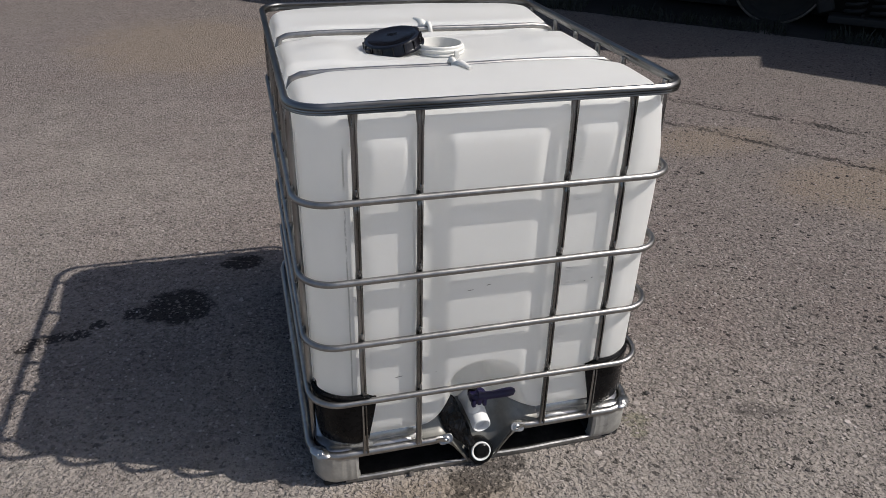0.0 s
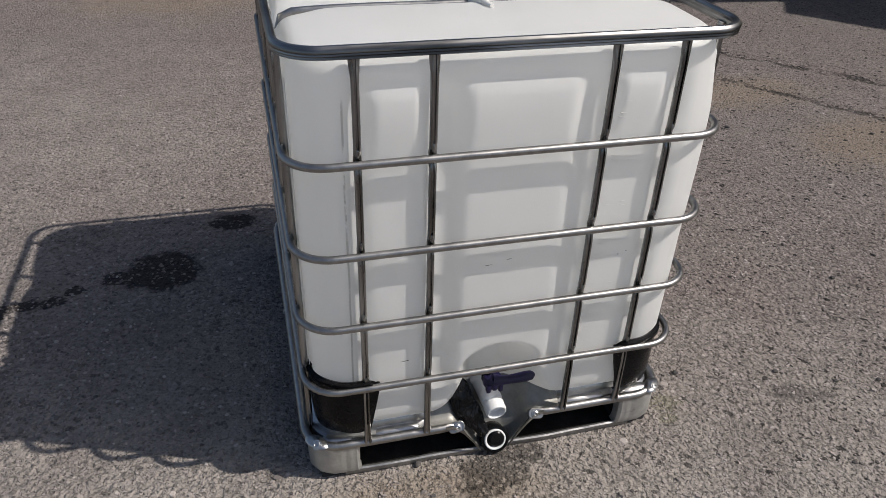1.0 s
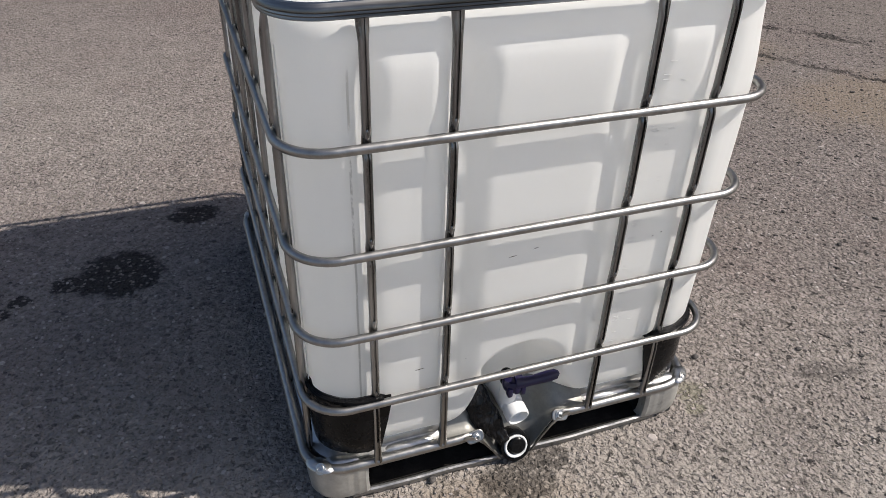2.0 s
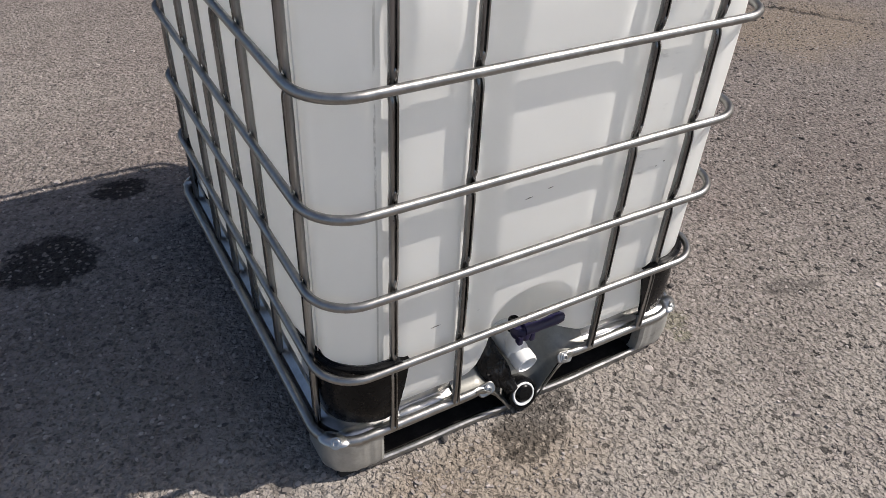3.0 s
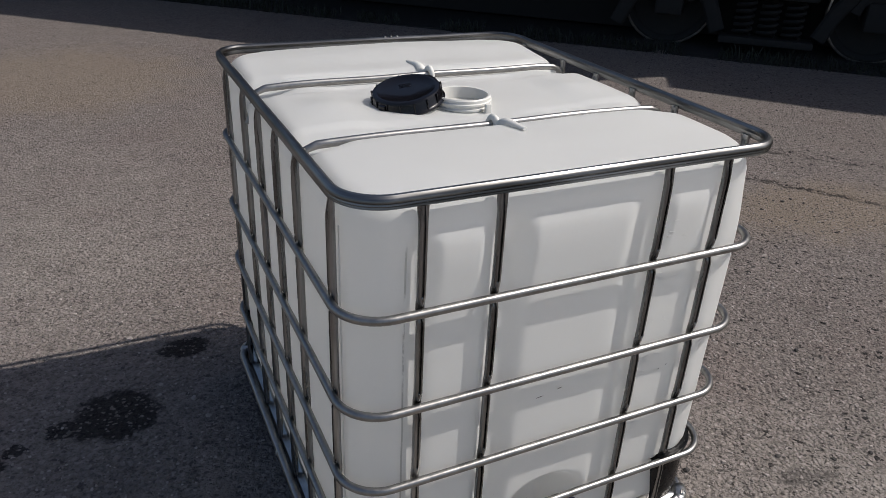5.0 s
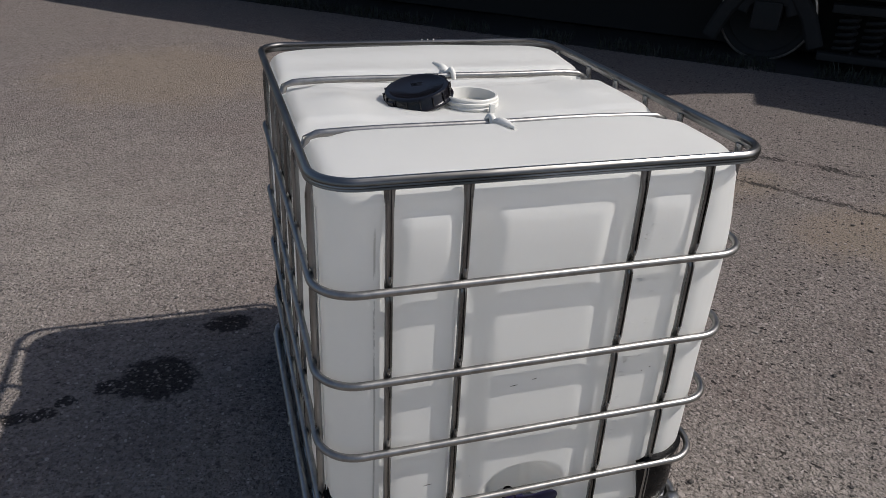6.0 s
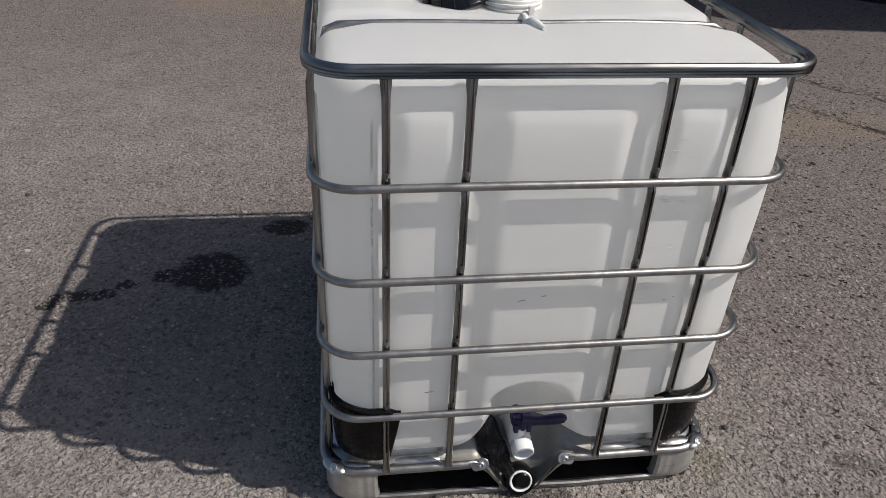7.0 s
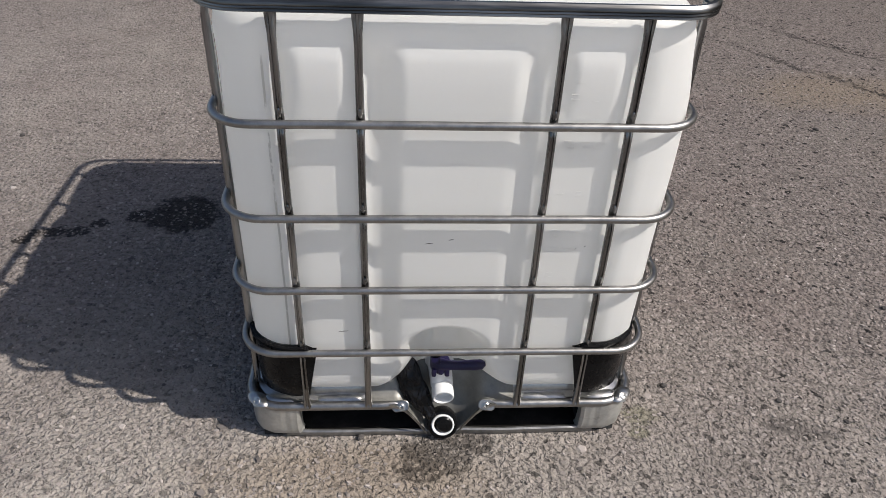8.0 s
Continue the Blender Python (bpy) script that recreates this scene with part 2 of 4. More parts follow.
def galvanised_material(name, base, rough, spangle=0.12, metal=1.0, dirt=0.45, dents=0.35):
    m = Mat(name, rough, metal)
    p = m.own()
    n = m.noise(30, 5, 0.7, vec=p)
    cell = m.voronoi(70, vec=p)
    s = m.node("ShaderNodeSeparateColor", Color=cell.outputs["Color"]).outputs[0]
    lo, hi = tuple(c * 0.84 for c in base), tuple(min(1, c * 1.12) for c in base)
    col = m.mix(m.mask(n, 0.3, 0.7), lo, hi)
    col = m.mix(m.math("MULTIPLY", s, spangle), col, tuple(c * 0.55 for c in base))
    grime = m.mask(m.noise(40, 5, 0.7, vec=p), 0.60, 0.8)
    col = m.mix(m.math("MULTIPLY", grime, dirt), col, (0.11, 0.10, 0.09))
    m.color(col)
    m.rough(m.math("ADD", rough - 0.08, m.math("MULTIPLY", n, 0.22)))
    m.bump(m.noise(17, 3, 0.5, vec=p), 0.004, dents)
    return m.m


def tube_material(name, base, rough, along=(1, 1, 0.06), spots=0.5, streaks=(0.72, 1.15)):
    """Weathered galvanised tube, streaked along its length."""
    m = Mat(name, rough, 1.0)
    p = m.own()
    s = m.noise(60, 4, 0.6, vec=m.vec("MULTIPLY", p, along))
    col = m.mix(m.mask(s, 0.3, 0.7), tuple(c * streaks[0] for c in base), tuple(c * streaks[1] for c in base))
    spot = m.mask(m.noise(140, 4, 0.7, vec=p), 0.66, 0.74)
    m.color(m.mix(m.math("MULTIPLY", spot, spots), col, (0.08, 0.075, 0.07)))
    m.rough(m.math("ADD", rough - 0.05, m.math("MULTIPLY", s, 0.12)))
    return m.m


def film_material():
    """Thin black film, creased along its length."""
    m = Mat("black_film", 0.2)
    p = m.own()
    m.color((0.006, 0.006, 0.007))
    a = m.noise(42, 3, 0.5, vec=m.vec("MULTIPLY", p, (1.5, 0.6, 0.5)), distortion=0.6)
    fold = m.math("ABSOLUTE", m.math("SUBTRACT", a, 0.5))
    m.bump(m.math("MINIMUM", fold, 0.06), 0.03, 0.8)
    m.rough(m.math("ADD", 0.10, m.math("MULTIPLY", m.noise(60, 2, vec=p), 0.2)))
    m.b.inputs["Specular IOR Level"].default_value = 0.22
    return m.m


def plastic_material(name, base, rough, vary=0.5, bump=0.0008, gloss=0.4):
    m = Mat(name, rough)
    p = m.own()
    n = m.noise(35, 5, 0.7, vec=p)
    m.color(m.mix(m.math("MULTIPLY", m.mask(n, 0.45, 0.8), vary), base, tuple(min(1, c * 2.0 + 0.015) for c in base)))
    m.rough(m.math("ADD", rough - 0.06, m.math("MULTIPLY", m.noise(60, 3, vec=p), 0.16)))
    m.bump(m.noise(120, 3, 0.6, vec=p), bump, 0.4)
    m.b.inputs["Specular IOR Level"].default_value = gloss
    return m.m


def dusty_material(name, base, dust, rough=0.7, metal=0.0, scale=6.0):
    m = Mat(name, rough, metal)
    n = m.noise(scale, 6, 0.7)
    m.color(m.mix(m.mask(n, 0.4, 0.75), base, dust))
    m.rough(m.math("ADD", rough - 0.1, m.math("MULTIPLY", n, 0.2)))
    m.bump(m.noise(scale * 6, 4, 0.6), 0.004, 0.4)
    return m.m


def stone_material():
    m = Mat("grit_stone", 0.85)
    isl = m.geo.outputs["Random Per Island"]
    col = m.ramp(isl, (0.0, (0.07, 0.062, 0.057)), (0.25, (0.19, 0.166, 0.15)), (0.8, (0.32, 0.28, 0.255)), (1.0, (0.42, 0.375, 0.345)))
    m.color(m.mix(m.math("MULTIPLY", m.noise(220, 3), 0.35), col, (0.09, 0.08, 0.075)))
    m.bump(m.noise(500, 3), 0.001, 0.5)
    return m.m


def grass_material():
    m = Mat("shade_dark_grass", 0.6)
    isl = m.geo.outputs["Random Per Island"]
    # greens cut to near-black, so the shade by the wagon is in them
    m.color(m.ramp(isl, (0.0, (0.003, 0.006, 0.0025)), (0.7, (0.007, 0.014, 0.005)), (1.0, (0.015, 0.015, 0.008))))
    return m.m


ASPHALT = asphalt_material()
TANK = plastic_tank_material()
STEEL = galvanised_material("galvanised_tube", (0.335, 0.326, 0.314), 0.34)
SHEET = galvanised_material("galvanised_sheet", (0.45, 0.447, 0.44), 0.30, 0.12, dents=0.5)
DARKSTEEL = tube_material("weathered_tube", (0.265, 0.264, 0.262), 0.27, streaks=(0.5, 1.35))
RAILSTEEL = tube_material("weathered_rail", (0.200, 0.196, 0.190), 0.31, (0.05, 0.05, 1.0), 0.3, (0.35, 1.5))
DULL = galvanised_material("dull_sheet", (0.21, 0.205, 0.187), 0.45, 0.2, 0.5)
FOOT = galvanised_material("foot_sheet", (0.43, 0.425, 0.40), 0.42, 0.15, 0.55, 0.5, 0.4)
SCREW = galvanised_material("zinc_screw", (0.48, 0.475, 0.46), 0.3, 0.05)
BLACK = plastic_material("black_plastic", (0.005, 0.005, 0.0055), 0.26, 0.10, gloss=0.12)
LID = plastic_material("black_lid_plastic", (0.0045, 0.004, 0.0055), 0.2, 0.12, gloss=0.4)
FILM = film_material()
# near-black without gloss: the shade below the tray is put into the colour
UNDER = dusty_material("under_shade_black", (0.018, 0.017, 0.016), (0.04, 0.037, 0.034), 0.95, 0.0, 14.0)
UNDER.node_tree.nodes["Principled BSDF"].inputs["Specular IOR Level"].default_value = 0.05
RUNNER = galvanised_material("bruised_runner", (0.24, 0.238, 0.235), 0.36, 0.1, 0.8, 0.6, 0.9)
RUBBER = plastic_material("rubber", (0.02, 0.02, 0.02), 0.8, 0.5)
BLUE = plastic_material("blue_plastic", (0.007, 0.005, 0.034), 0.40, 0.1)
WHITE = plastic_material("white_valve_plastic", (0.70, 0.70, 0.69), 0.4, 0.1)
NECK = plastic_material("white_neck_plastic", (0.66, 0.65, 0.61), 0.4, 0.1)
SCUFF = plastic_material("dark_scuff", (0.07, 0.062, 0.055), 0.8, 0.4)
STONE = stone_material()
GRASS = grass_material()
PEBBLE = dusty_material("pebble_stone", (0.045, 0.04, 0.038), (0.11, 0.098, 0.09), 0.85, 0.0, 90.0)
# the wagon's deep shade is put into these two near-black colours
WAGON = dusty_material("shaded_wagon_paint", (0.008, 0.008, 0.008), (0.013, 0.012, 0.012), 0.85, 0.0, 2.0)
IRON = dusty_material("shaded_grimy_iron", (0.008, 0.008, 0.008), (0.017, 0.015, 0.014), 0.8, 0.0, 9.0)
TREAD = dusty_material("polished_tread", (0.5, 0.48, 0.46), (0.3, 0.27, 0.25), 0.3, 1.0, 9.0)


# ---- mesh tools ----
def mesh_of(bm, name, material, smooth=True, angle=35):
    me = bpy.data.meshes.new(name)
    bmesh.ops.recalc_face_normals(bm, faces=bm.faces)
    bm.to_mesh(me)
    bm.free()
    me.materials.append(material)
    if smooth:
        me.shade_smooth()
        me.set_sharp_from_angle(angle=radians(angle))
    return me


def part(name, bm, material, parent, label="", smooth=True, angle=35):
    """Links a bmesh as one mesh object under a thing or a part."""
    ob = new(name, mesh_of(bm, name, material, smooth, angle))
    ob.parent = parent
    return tagged(ob, label)


def thing(name, label, category, at=(0, 0, 0), turn=0.0, group=""):
    ob = new(name)
    ob.empty_display_size = 0.1
    ob.matrix_world = pose(*at, 0, 0, turn)
    return tagged(ob, label, category, group)


def ring_section(rx, ry, n=12):
    return [(rx * math.cos(2 * math.pi * i / n), ry * math.sin(2 * math.pi * i / n)) for i in range(n)]


def sweep(bm, pts, section, closed=False, up=(0, 0, 1), scales=None, caps=True):
    """Sweeps a section (side, up) along points; scales: (side, up) factors for each point."""
    pts = [Vector(p) for p in pts]
    n, rings = len(pts), []
    for i, p in enumerate(pts):
        a = pts[(i - 1) % n] if closed or i else pts[0]
        b = pts[(i + 1) % n] if closed or i < n - 1 else pts[-1]
        d = (b - a).normalized()
        side = d.cross(Vector(up))
        side = side.normalized() if side.length > 1e-5 else Vector((1, 0, 0))
        top = side.cross(d).normalized()
        su, sv = scales[i] if scales else (1, 1)
        rings.append([bm.verts.new(p + side * u * su + top * v * sv) for u, v in section])
    k = len(section)
    for i in range(n if closed else n - 1):
        r, s = rings[i], rings[(i + 1) % n]
        for j in range(k):
            bm.faces.new((r[j], r[(j + 1) % k], s[(j + 1) % k], s[j]))
    if caps and not closed:
        bm.faces.new(rings[0][::-1])
        bm.faces.new(rings[-1])
    return rings


def rrect(x0, x1, y0, y1, r, z, n=8, step=0.0):
    """Points round a rectangle with rounded corners, counter-clockwise from the front's left end."""
    out = []
    for cx, cy, a0 in ((x1 - r, y0 + r, -90), (x1 - r, y1 - r, 0), (x0 + r, y1 - r, 90), (x0 + r, y0 + r, 180)):
        for i in range(n + 1):
            a = radians(a0 + 90 * i / n)
            out.append(Vector((cx + r * math.cos(a), cy + r * math.sin(a), z)))
    if step:
        full = []
        for i, p in enumerate(out):
            q = out[(i + 1) % len(out)]
            k = 1 if i % (n + 1) != n else round((0.8 if i // (n + 1) in (1, 3) else 0.95) / step)
            full += [p.lerp(q, j / k) for j in range(k)]
        out = full
    return out


def loft(bm, rings, cap_first=False, cap_last=False):
    vs = [[bm.verts.new(p) for p in r] for r in rings]
    k = len(vs[0])
    for a, b in zip(vs, vs[1:]):
        for j in range(k):
            bm.faces.new((a[j], a[(j + 1) % k], b[(j + 1) % k], b[j]))
    if cap_first:
        bm.faces.new(vs[0][::-1])
    if cap_last:
        bm.faces.new(vs[-1])
    return vs


def lathe(bm, profile, m, n=32, ring=False):
    """Turns a profile of (radius, height) round the local z axis of m."""
    rings = [[m @ Vector((max(r, 1e-5) * math.cos(2 * math.pi * i / n), max(r, 1e-5) * math.sin(2 * math.pi * i / n), h)) for i in range(n)] for r, h in profile]
    loft(bm, rings + rings[:1] if ring else rings, not ring, not ring)
    if ring:
        bmesh.ops.remove_doubles(bm, verts=bm.verts, dist=1e-6)


def block(bm, lo, hi, m=None, bevel=0.0):
    lo, hi = Vector(lo), Vector(hi)
    res = bmesh.ops.create_cube(bm, size=1.0)
    for v in res["verts"]:
        v.co = Vector([(lo[i] + hi[i]) / 2 + v.co[i] * (hi[i] - lo[i]) for i in range(3)])
    if bevel:
        es = list({e for v in res["verts"] for e in v.link_edges})
        res = bmesh.ops.bevel(bm, geom=es, offset=bevel, segments=2, profile=0.6, affect="EDGES")
        vs = {v for f in res["faces"] for v in f.verts}
    else:
        vs = res["verts"]
    if m:
        bmesh.ops.transform(bm, matrix=m, verts=list(vs))


def sheet(bm, grid, thick, out):
    """A sheet over a grid of points, with thickness along out."""
    out = Vector(out).normalized() * thick
    a = [[bm.verts.new(p) for p in row] for row in grid]
    b = [[bm.verts.new(Vector(p) - out) for p in row] for row in grid]
    nr, nc = len(grid), len(grid[0])
    for i in range(nr - 1):
        for j in range(nc - 1):
            bm.faces.new((a[i][j], a[i][j + 1], a[i + 1][j + 1], a[i + 1][j]))
            bm.faces.new((b[i][j], b[i + 1][j], b[i + 1][j + 1], b[i][j + 1]))
    edge = [(0, j) for j in range(nc)] + [(i, nc - 1) for i in range(1, nr)] + [(nr - 1, j) for j in range(nc - 2, -1, -1)] + [(i, 0) for i in range(nr - 2, 0, -1)]
    for (i, j), (k, l) in zip(edge, edge[1:] + edge[:1]):
        bm.faces.new((a[i][j], b[i][j], b[k][l], a[k][l]))


def smooth_step(x, lo, hi):
    t = min(1.0, max(0.0, (x - lo) / (hi - lo)))
    return t * t * (3 - 2 * t)


# ---- ground ----
def spaced(dense_lo, dense_hi, step, far, grow=1.22):
    mid = list(np.arange(dense_lo, dense_hi + step / 2, step))
    lo, hi, d = [], [], step
    x = dense_hi
    while x < far:
        d *= grow
        x += d
        hi.append(x)
    x, d = dense_lo, step
    while x > -far:
        d *= grow
        x -= d
        lo.append(x)
    return lo[::-1] + mid + hi


RIDGES = (((2.1, 3.66), (2.447, 3.224), (2.61, 3.012), (2.852, 2.832), (2.99, 2.628), (3.145, 2.476), (3.295, 2.33), (3.431, 2.179), (4.1, 1.5)),
          ((1.8, 3.25), (2.155, 2.786), (2.222, 2.665), (2.355, 2.468), (2.465, 2.38), (2.57, 2.232), (2.684, 2.106), (2.867, 1.83), (3.3, 1.25)))


def ridge_side(x, y, line):
    """Signed distance from a broken line on the ground, and whether it lies beside the line."""
    best = (9.0, 0.0)
    for (ax, ay), (bx, by) in zip(line, line[1:]):
        dx, dy = bx - ax, by - ay
        ll = dx * dx + dy * dy
        t = ((x - ax) * dx + (y - ay) * dy) / ll
        tc = min(1, max(0, t))
        d = math.hypot(x - ax - tc * dx, y - ay - tc * dy)
        if d < best[0]:
            best = (d, math.copysign(d, dx * (y - ay) - dy * (x - ax)))
    return best[1]


def ground_height(x, y):
    h = 0.006 * noise.noise((x * 0.9, y * 0.9, 0.3)) + 0.003 * noise.noise((x * 3.1, y * 3.1, 4.0))
    near = smooth_step(max(abs(x) - 0.6, abs(y - 0.58) - 0.75), 0.0, 0.5)
    h *= 0.25 + 0.75 * near
    if 1.5 < x < 4.6 and 1.0 < y < 4.2:
        for line, depth in zip(RIDGES, (0.016, 0.013)):
            s = ridge_side(x, y, line) + 0.02 * noise.noise((x * 6, y * 6, 1.0))
            h -= depth * math.exp(-(s / 0.022) ** 2) * (0.6 + 0.6 * noise.noise((x * 2.3, y * 2.3, 9.0)))
            h += depth * 0.55 * smooth_step(s, 0.0, 0.05) * (1 - smooth_step(s, 0.12, 0.5))
    return h


def build_ground():
    xs, ys = spaced(-2.0, 4.2, 0.03, 400), spaced(-0.9, 4.2, 0.03, 400)
    verts = [(x, y, ground_height(x, y) if abs(x) < 12 and abs(y) < 16 else 0.0) for y in ys for x in xs]
    w = len(xs)
    faces = [(j * w + i, j * w + i + 1, (j + 1) * w + i + 1, (j + 1) * w + i) for j in range(len(ys) - 1) for i in range(w - 1)]
    me = bpy.data.meshes.new("ground")
    me.from_pydata(verts, [], faces)
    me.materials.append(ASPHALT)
    me.shade_smooth()
    tagged(new("ground", me), "worn coarse grey asphalt yard with wet patches", "ground", kind="structure")


WET = ((-0.905, 1.105, 0.14, 0.14), (-0.655, 1.412, 0.12, 0.075), (-0.01, -0.035, 0.13, 0.09), (0.085, -0.01, 0.07, 0.045), (-0.06, -0.088, 0.08, 0.045))


def in_wet(x, y):
    return any(((x - a) / rx) ** 2 + ((y - b) / ry) ** 2 < 1.0 for a, b, rx, ry in WET)


def build_grit():
    """Chips that stand proud of the asphalt, and loose pebbles."""
    rng = random.Random(5)
    verts, faces = [], []
    n = 0
    while n < 26000:
        x, y = rng.uniform(-1.9, 3.2), rng.uniform(-0.55, 3.2)
        if rng.random() > 1.15 - 0.28 * math.hypot(x - 0.2, y + 0.3) or (abs(x) < 0.42 and 0.05 < y < 1.1) or in_wet(x, y):
            continue
        n += 1
        r = rng.choice((0.0025, 0.003, 0.004, 0.005, 0.006)) * rng.uniform(0.7, 1.3)
        if rng.random() < 0.012:
            r = rng.uniform(0.007, 0.013)
        h = r * rng.uniform(0.35, 0.9)
        z = ground_height(x, y) - 0.3 * h
        a0, k, b = rng.uniform(0, 6.28), 5, len(verts)
        sx, sy, tilt = rng.uniform(0.6, 1.4), rng.uniform(0.6, 1.2), rng.uniform(-0.4, 0.4)
        for s, zz in ((1.0, 0.0), (rng.uniform(0.55, 0.85), h)):
            for i in range(k):
                a = a0 + 6.2832 * (i + rng.uniform(-0.25, 0.25)) / k
                px, py = r * s * sx * math.cos(a), r * s * sy * math.sin(a)
                verts.append((x + px, y + py, z + zz * (1 + tilt * px / r)))
        for i in range(k):
            j = (i + 1) % k
            faces.append((b + i, b + j, b + k + j, b + k + i))
        faces.append(tuple(b + k + i for i in range(k)))
    me = bpy.data.meshes.new("asphalt_grit")
    me.from_pydata(verts, [], faces)
    me.materials.append(STONE)
    tagged(new("asphalt_grit", me), "loose grey and brown stone chips scattered on asphalt", "grit", kind="stuff")


build_ground()
build_grit()


def build_pebbles():
    """The stones large enough to be told apart."""
    rng = random.Random(3)
    for x, y, r in ((-0.211, 0.020, 0.013), (0.963, 0.127, 0.012), (1.125, 0.048, 0.010), (1.262, 0.022, 0.009), (1.502, 0.533, 0.013), (1.919, 1.883, 0.014), (2.645, 1.651, 0.013), (2.727, 1.666, 0.011),
                    (0.950, -0.244, 0.009), (0.649, 0.190, 0.011), (1.627, 0.227, 0.010), (1.355, -0.042, 0.010), (1.370, 1.528, 0.011), (-1.749, 1.747, 0.013), (1.463, 0.78, 0.010), (1.772, 0.63, 0.010)):
        bm = bmesh.new()
        bmesh.ops.create_icosphere(bm, subdivisions=2, radius=1.0)
        off = Vector((rng.uniform(0, 50), 0, 0))
        sx, sy, sz = rng.uniform(0.8, 1.3), rng.uniform(0.7, 1.1), rng.uniform(0.45, 0.7)
        for v in bm.verts:
            k = 1 + 0.35 * noise.noise(v.co * 1.3 + off) + 0.12 * noise.noise(v.co * 4 + off)
            v.co = Vector((v.co.x * sx, v.co.y * sy, v.co.z * sz)) * k * r * 0.8
        low = min(v.co.z for v in bm.verts)
        ob = new("pebble", mesh_of(bm, "pebble", PEBBLE, True, 25))
        ob.matrix_world = pose(x, y, ground_height(x, y) - low - 0.0015, 0, 0, rng.uniform(0, 360))
        tagged(ob, "small dark grey pebble lying loose on asphalt", "pebble", "loose pebbles")


build_pebbles()

# ---- the container ----
# outer cage 0.98 m wide and 1.175 m deep; its front stands at y = 0
CX, Y0, Y1, RX = 0.496, 0.0, 1.190, 0.491
HOOPS = (0.898, 0.685, 0.4965, 0.309)
FRONT_UP = (-0.3405, -0.188, 0.188, 0.3405)
SIDE_UP = (0.112, 0.342, 0.508, 0.672, 0.838, 1.063)
STRAP_Y = (0.371, 0.816)
tote = thing("liquid_container", "white plastic liquid container in galvanised tube cage on steel pallet", "container", (0, 0.5875, 0))
INV = Matrix.Translation((0, -0.5875, 0))


def tote_part(name, bm, material, parent=None, label="", **kw):
    bmesh.ops.transform(bm, matrix=INV, verts=bm.verts)
    return part(name, bm, material, parent or tote, label, **kw)


def tank_point(p, n):
    """Moves a point of the plain rounded tank: panels, grooves at the uprights, the valve's recess."""
    x, y, z = p
    face = max(0.0, -n[1])
    wall = smooth_step(z, 0.2, 0.3) * (1 - smooth_step(z, 0.98, 1.06))
    if face > 0.2:
        u = abs(x)
        valley = smooth_step(u, 0.100, 0.158) * (1 - smooth_step(u, 0.168, 0.200))
        y += (0.017 if x < 0 else 0.008) * valley * face * wall
        y += 0.007 * math.exp(-((u - 0.345) / 0.022) ** 2) * face * wall
        lobe = (1 - smooth_step(u, 0.100, 0.150)) + smooth_step(u, 0.200, 0.225) * (1 - smooth_step(u, 0.295, 0.335))
        y -= (0.012 * smooth_step(z, 0.86, 1.0) * lobe - 0.003) * face * smooth_step(z, 0.2, 0.3) * (1 - smooth_step(z, 1.015, 1.062)) * (1 - smooth_step(u, 0.31, 0.41))
        # dome-shaped recess round the valve
        w = 0.106 + 0.056 * (max(0.0, 0.285 - z) / 0.12) ** 2
        e = math.hypot(u / w, max(0.0, z - 0.285) / 0.082)
        y += 0.095 * smooth_step(1.08 - e, 0.0, 0.80) ** 0.9 * face
    side = abs(n[0])
    if side > 0.5:
        g = sum(math.exp(-((y - u) / 0.022) ** 2) for u in SIDE_UP)
        x -= math.copysign(0.008 * g * wall, x)
        x += math.copysign((0.005 + (0.015 if x > 0 else 0.006) * (1 - min(1, g))) * math.sin(math.pi * min(1, max(0, (z - 0.15) / 0.95))) ** 0.6 * side, x)
    if x > 0 and y < 0.4 and n[0] > 0:
        # the wall swells out at this corner, past the first upright
        x += 0.013 * n[0] * smooth_step(z, 0.55, 0.90) * (1 - smooth_step(z, 0.92, 1.062)) * (1 - smooth_step(y, 0.16, 0.30))
    return Vector((x, y, z))


def tank_top(x, y):
    """Height of the tank's top: three pillows parted by the straps' grooves, a lower bed round the neck."""
    z = 1.123
    end = smooth_step(abs(x), 0.34, 0.45)
    for s in STRAP_Y:
        z -= 0.040 * math.exp(-((y - s) / (0.022 + 0.024 * end)) ** 2)
    mid = smooth_step(y, 0.38, 0.41) * (1 - smooth_step(y, 0.77, 0.805))
    z += 0.009 * mid * smooth_step(y, 0.435, 0.47) * (1 - smooth_step(y, 0.70, 0.75)) * (1 - math.exp(-((x + 0.02) / 0.17) ** 2))
    bed = mid * (1 - smooth_step(abs(x), 0.24, 0.33)) * 0.010
    z -= bed + 0.015 * mid
    z += 0.010 * mid * math.exp(-(((abs(x) - 0.33) / 0.07) ** 2)) * math.exp(-(((y - 0.59) / 0.07) ** 2))
    z += 0.0055 * noise.noise((x * 3.6 + 3.0, y * 6.0, 0.5)) * (1 - smooth_step(abs(x), 0.36, 0.44))
    z += 0.013 * smooth_step(y, 0.90, 1.06)
    z -= 0.007 * (x / 0.46) ** 2 + 0.008 * ((y - 0.5875) / 0.56) ** 4
    return z


